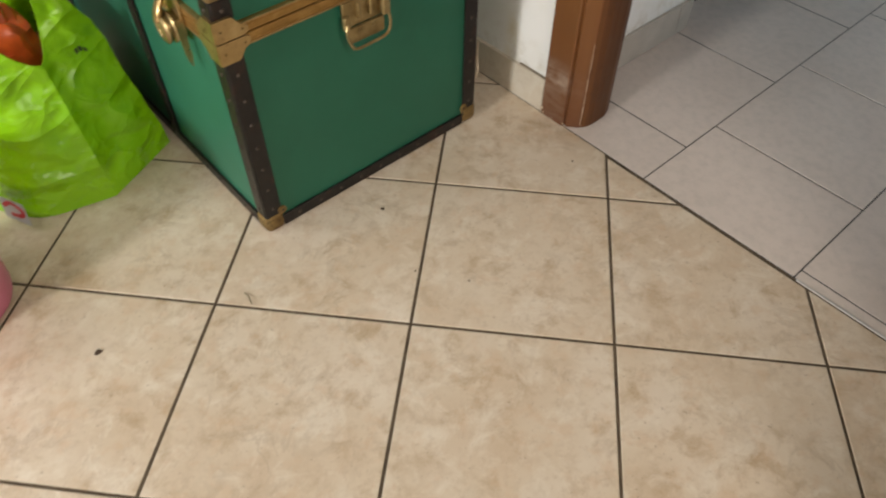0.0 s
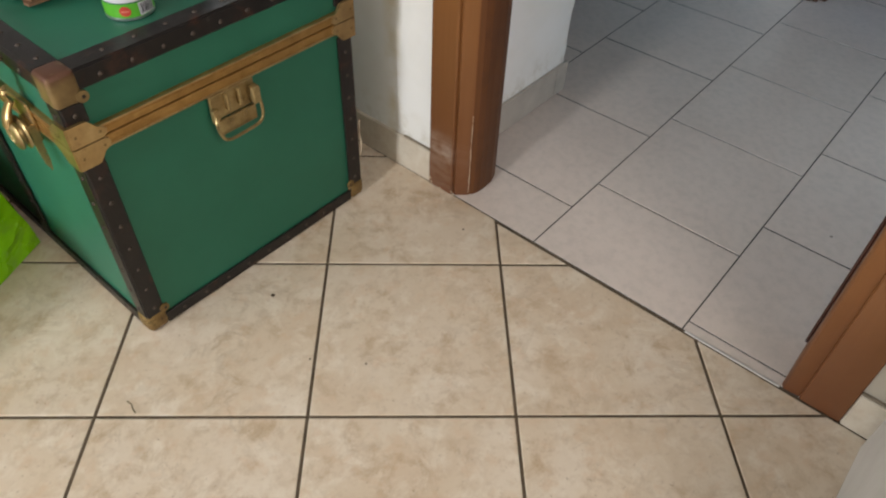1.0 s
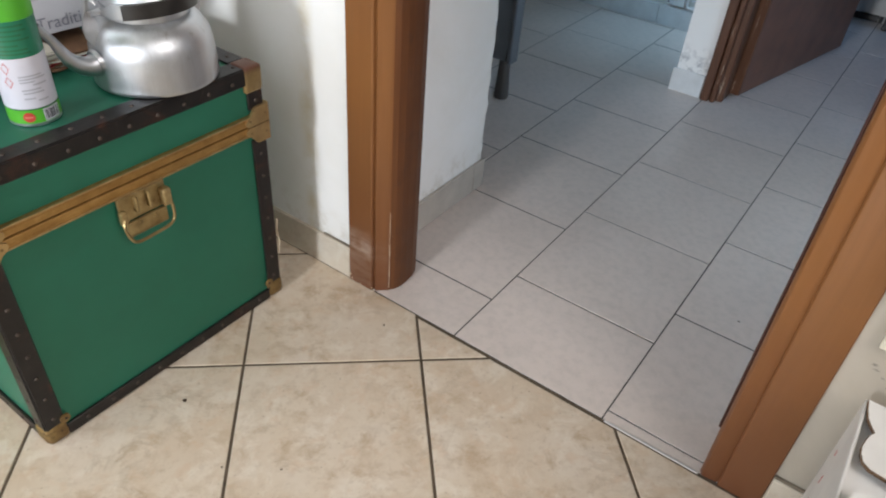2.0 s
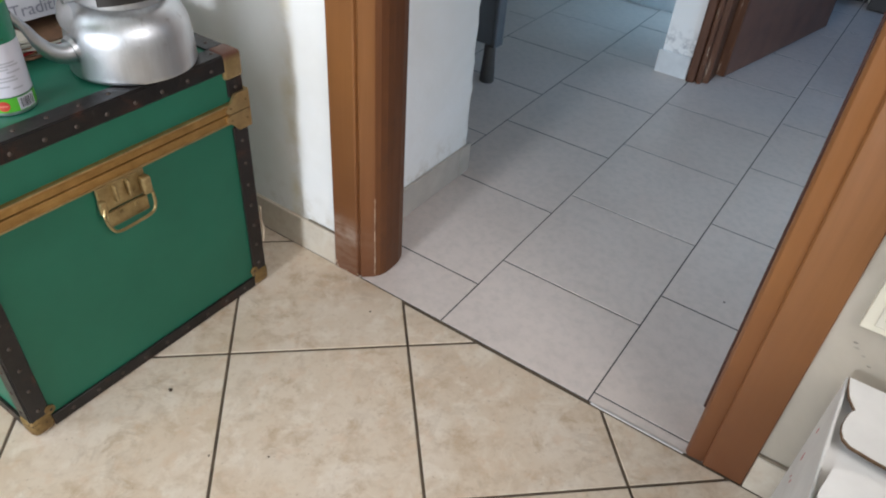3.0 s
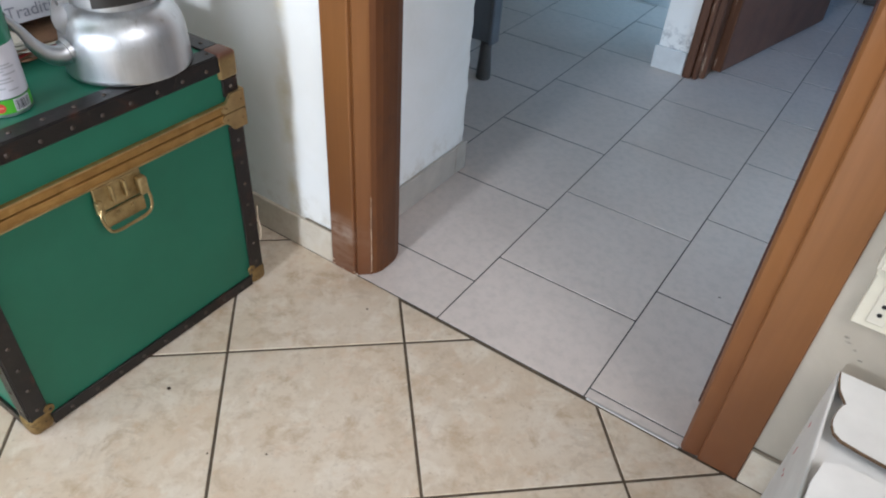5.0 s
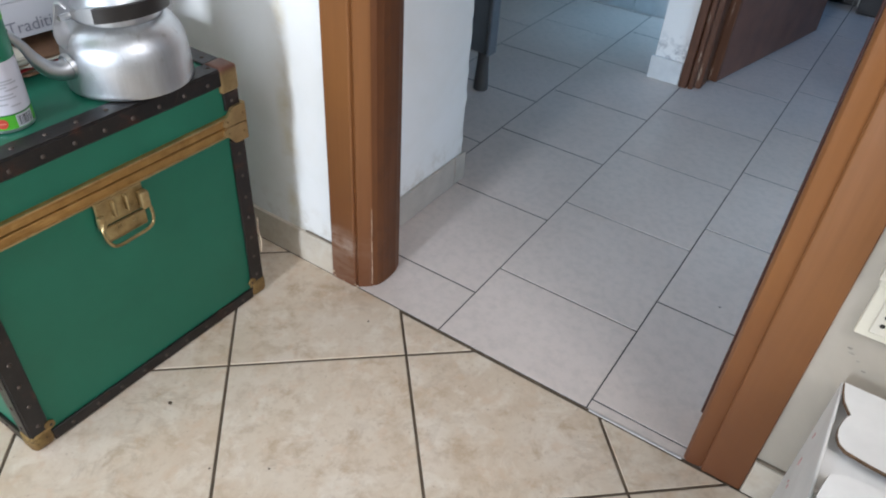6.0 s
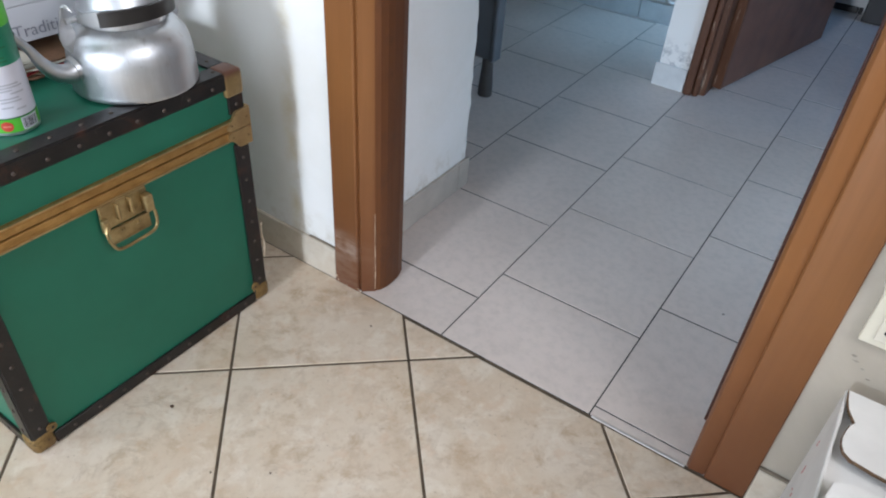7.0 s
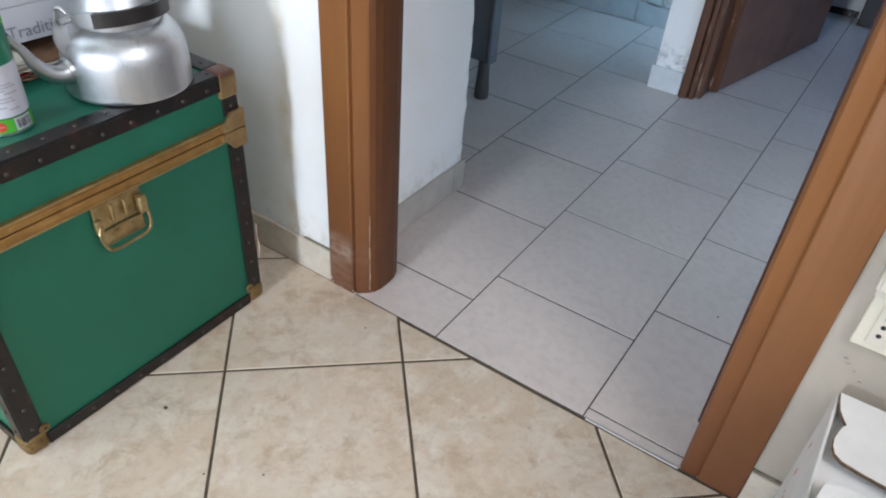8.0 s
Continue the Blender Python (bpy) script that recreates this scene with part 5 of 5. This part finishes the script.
def crumb(x, y, size, seed):
    bm = bmesh.new()
    bmesh.ops.create_icosphere(bm, subdivisions=2, radius=size)
    for v in bm.verts:
        v.co *= 1 + 0.5 * noise.noise(v.co * (1.3 / size) + Vector((seed, 0, 0)))
        v.co.z *= 0.45
        v.co.x *= 1.35
    ob = new("crumb", mesh_of("crumb", bm, MAT["crumb"], True))
    ob.location, ob.rotation_euler = (x, y, size * 0.3), (0, 0, seed)
    return tagged(ob, "small dark dry crumb on a floor tile", "crumb", "crumbs on the floor")


for i, (x, y, s) in enumerate(((-0.274, -0.436, 0.0028), (-0.322, -0.968, 0.0044), (0.438, 0.419, 0.0020), (-0.128, -0.069, 0.0018), (-0.042, -0.429, 0.0014), (-0.119, -0.485, 0.0014))):
    crumb(x, y, s, 1.7 * i)


def stalk():
    bm = bmesh.new()
    tube(bm, curve_points([(0, 0, 0.002), (0.010, 0.006, 0.004), (0.022, 0.010, 0.002), (0.033, 0.020, 0.001)], 5), 0.0012, 6)
    ob = new("stalk", mesh_of("stalk", bm, MAT["straw"], True))
    ob.location, ob.rotation_euler = (-0.243, -0.736, 0.0008), (0, 0, radians(142))
    ob.scale = (0.75, 0.75, 0.75)
    return tagged(ob, "short dry stalk lying on a floor tile", "stalk")


stalk()


# ---- floors, tile by tile ----
S = 0.33
C, N = 0.745, 0.667                     # the kitchen grid lies at 41.8 degrees to the doorway
GX, GY = -0.0395, -0.5615


def clip(poly, ax, val, keep_less):
    """Cut a polygon at the line x = val (ax 0) or y = val (ax 1)."""
    out = []
    for p, q in zip(poly, poly[1:] + poly[:1]):
        pin, qin = (p[ax] <= val) == keep_less, (q[ax] <= val) == keep_less
        if pin:
            out.append(p)
        if pin != qin:
            t = (val - p[ax]) / (q[ax] - p[ax])
            out.append((p[0] + (q[0] - p[0]) * t, p[1] + (q[1] - p[1]) * t))
    return out


def tile_mesh(name, poly, mat, inset=0.0012, top=0.0, deep=-0.012):
    """A tile with a small rounded rim; the outline is counter-clockwise."""
    bm = bmesh.new()
    cx, cy = sum(p[0] for p in poly) / len(poly), sum(p[1] for p in poly) / len(poly)
    rings = []
    for shrink, z in ((0.0, deep), (0.0, top - 0.0012), (inset * 0.5, top - 0.0003), (inset * 1.6, top)):
        ring = []
        for x, y in poly:
            d = max(1e-6, math.hypot(x - cx, y - cy))
            f = max(0.0, 1 - shrink / d * 1.3)
            ring.append(bm.verts.new((cx + (x - cx) * f, cy + (y - cy) * f, z)))
        rings.append(ring)
    n = len(poly)
    for a, b in zip(rings, rings[1:]):
        for i in range(n):
            bm.faces.new((a[i], a[(i + 1) % n], b[(i + 1) % n], b[i]))
    bm.faces.new(rings[-1])
    return mesh_of(name, bm, mat)


def kitchen_floor():
    floor = structure("floor", block(W0, S0, -0.06, E0, -0.0020, -0.0014), MAT["grout_dark"], "beige marbled ceramic tile floor with dark grout, laid diagonally", "floor")
    g = 0.0026
    square = [(g, g), (S - g, g), (S - g, S - g), (g, S - g)]
    whole = tile_mesh("tile", square, MAT["beige"])
    turn = math.atan2(N, C)
    rnd = random.Random(5)
    for i in range(-16, 17):
        for j in range(-16, 17):
            ox, oy = GX + S * (C * i - N * j), GY + S * (N * i + C * j)
            world_poly = [(ox + C * x - N * y, oy + N * x + C * y) for x, y in square]
            cut = world_poly
            for ax, val, less in ((0, W0 + 0.002, False), (0, E0 - 0.002, True), (1, S0 + 0.002, False), (1, -0.0038 if min(p[0] for p in world_poly) < -0.30 else -0.0088, True)):
                cut = clip(cut, ax, val, less) if cut else cut
            if len(cut) < 3 or max(p[0] for p in cut) - min(p[0] for p in cut) < 0.01:
                continue
            inside = len(cut) == 4 and all(abs(p[0] - r[0]) + abs(p[1] - r[1]) < 1e-6 for p, r in zip(cut, world_poly))
            if inside:
                ob = new("tile", whole)
            else:
                local = [(C * (x - ox) + N * (y - oy), -N * (x - ox) + C * (y - oy)) for x, y in cut]
                ob = new("tile", tile_mesh("tile", local, MAT["beige"]))
            ob.parent = floor
            ob.location, ob.rotation_euler = (ox, oy, rnd.uniform(-0.0004, 0.0004)), (rnd.uniform(-0.001, 0.001), rnd.uniform(-0.001, 0.001), turn)


def passage_floor():
    floor = structure("floor_passage", block(PW - 0.0, -0.0020, -0.06, RE, RN, -0.0001), MAT["grout_gray"], "grey satin ceramic tile floor in staggered rows", "floor")
    gx, gy = 0.0013, 0.0019
    first = {-1: 0.137, 0: 0.239, 1: 0.022}
    made = {}
    rnd = random.Random(8)
    for col in range(-4, 8):
        x0, x1 = -0.003 + 0.325 * col + gx, -0.003 + 0.325 * (col + 1) - gx
        y = first.get(col, (0.137, 0.239, 0.022)[(col + 1) % 3]) - 0.3305
        while y < RN:
            ya, yb = max(y, -0.0012) + (gy if y > 0 else 0.0), min(y + 0.3305, RN) - gy
            xa, xb = max(x0, PW), min(x1, RE)
            if yb - ya > 0.005 and xb - xa > 0.02:
                key = (round(xb - xa, 4), round(yb - ya, 4))
                if key not in made:
                    made[key] = tile_mesh("tile", [(0, 0), (xb - xa, 0), (xb - xa, yb - ya), (0, yb - ya)], MAT["gray"], 0.0002)
                ob = new("tile", made[key])
                ob.parent = floor
                ob.location, ob.rotation_euler = (xa, ya, 0.0006 + rnd.uniform(-0.0003, 0.0003)), (rnd.uniform(-0.0008, 0.0008), rnd.uniform(-0.0008, 0.0008), 0)
            y += 0.3305


kitchen_floor()
passage_floor()
structure("threshold_strip", block(0.328, -0.0062, -0.001, JR - 0.001, -0.0014, 0.0016, 0.0006), MAT["metal_edge"], "thin worn metal edge along the grey tiles", "threshold")
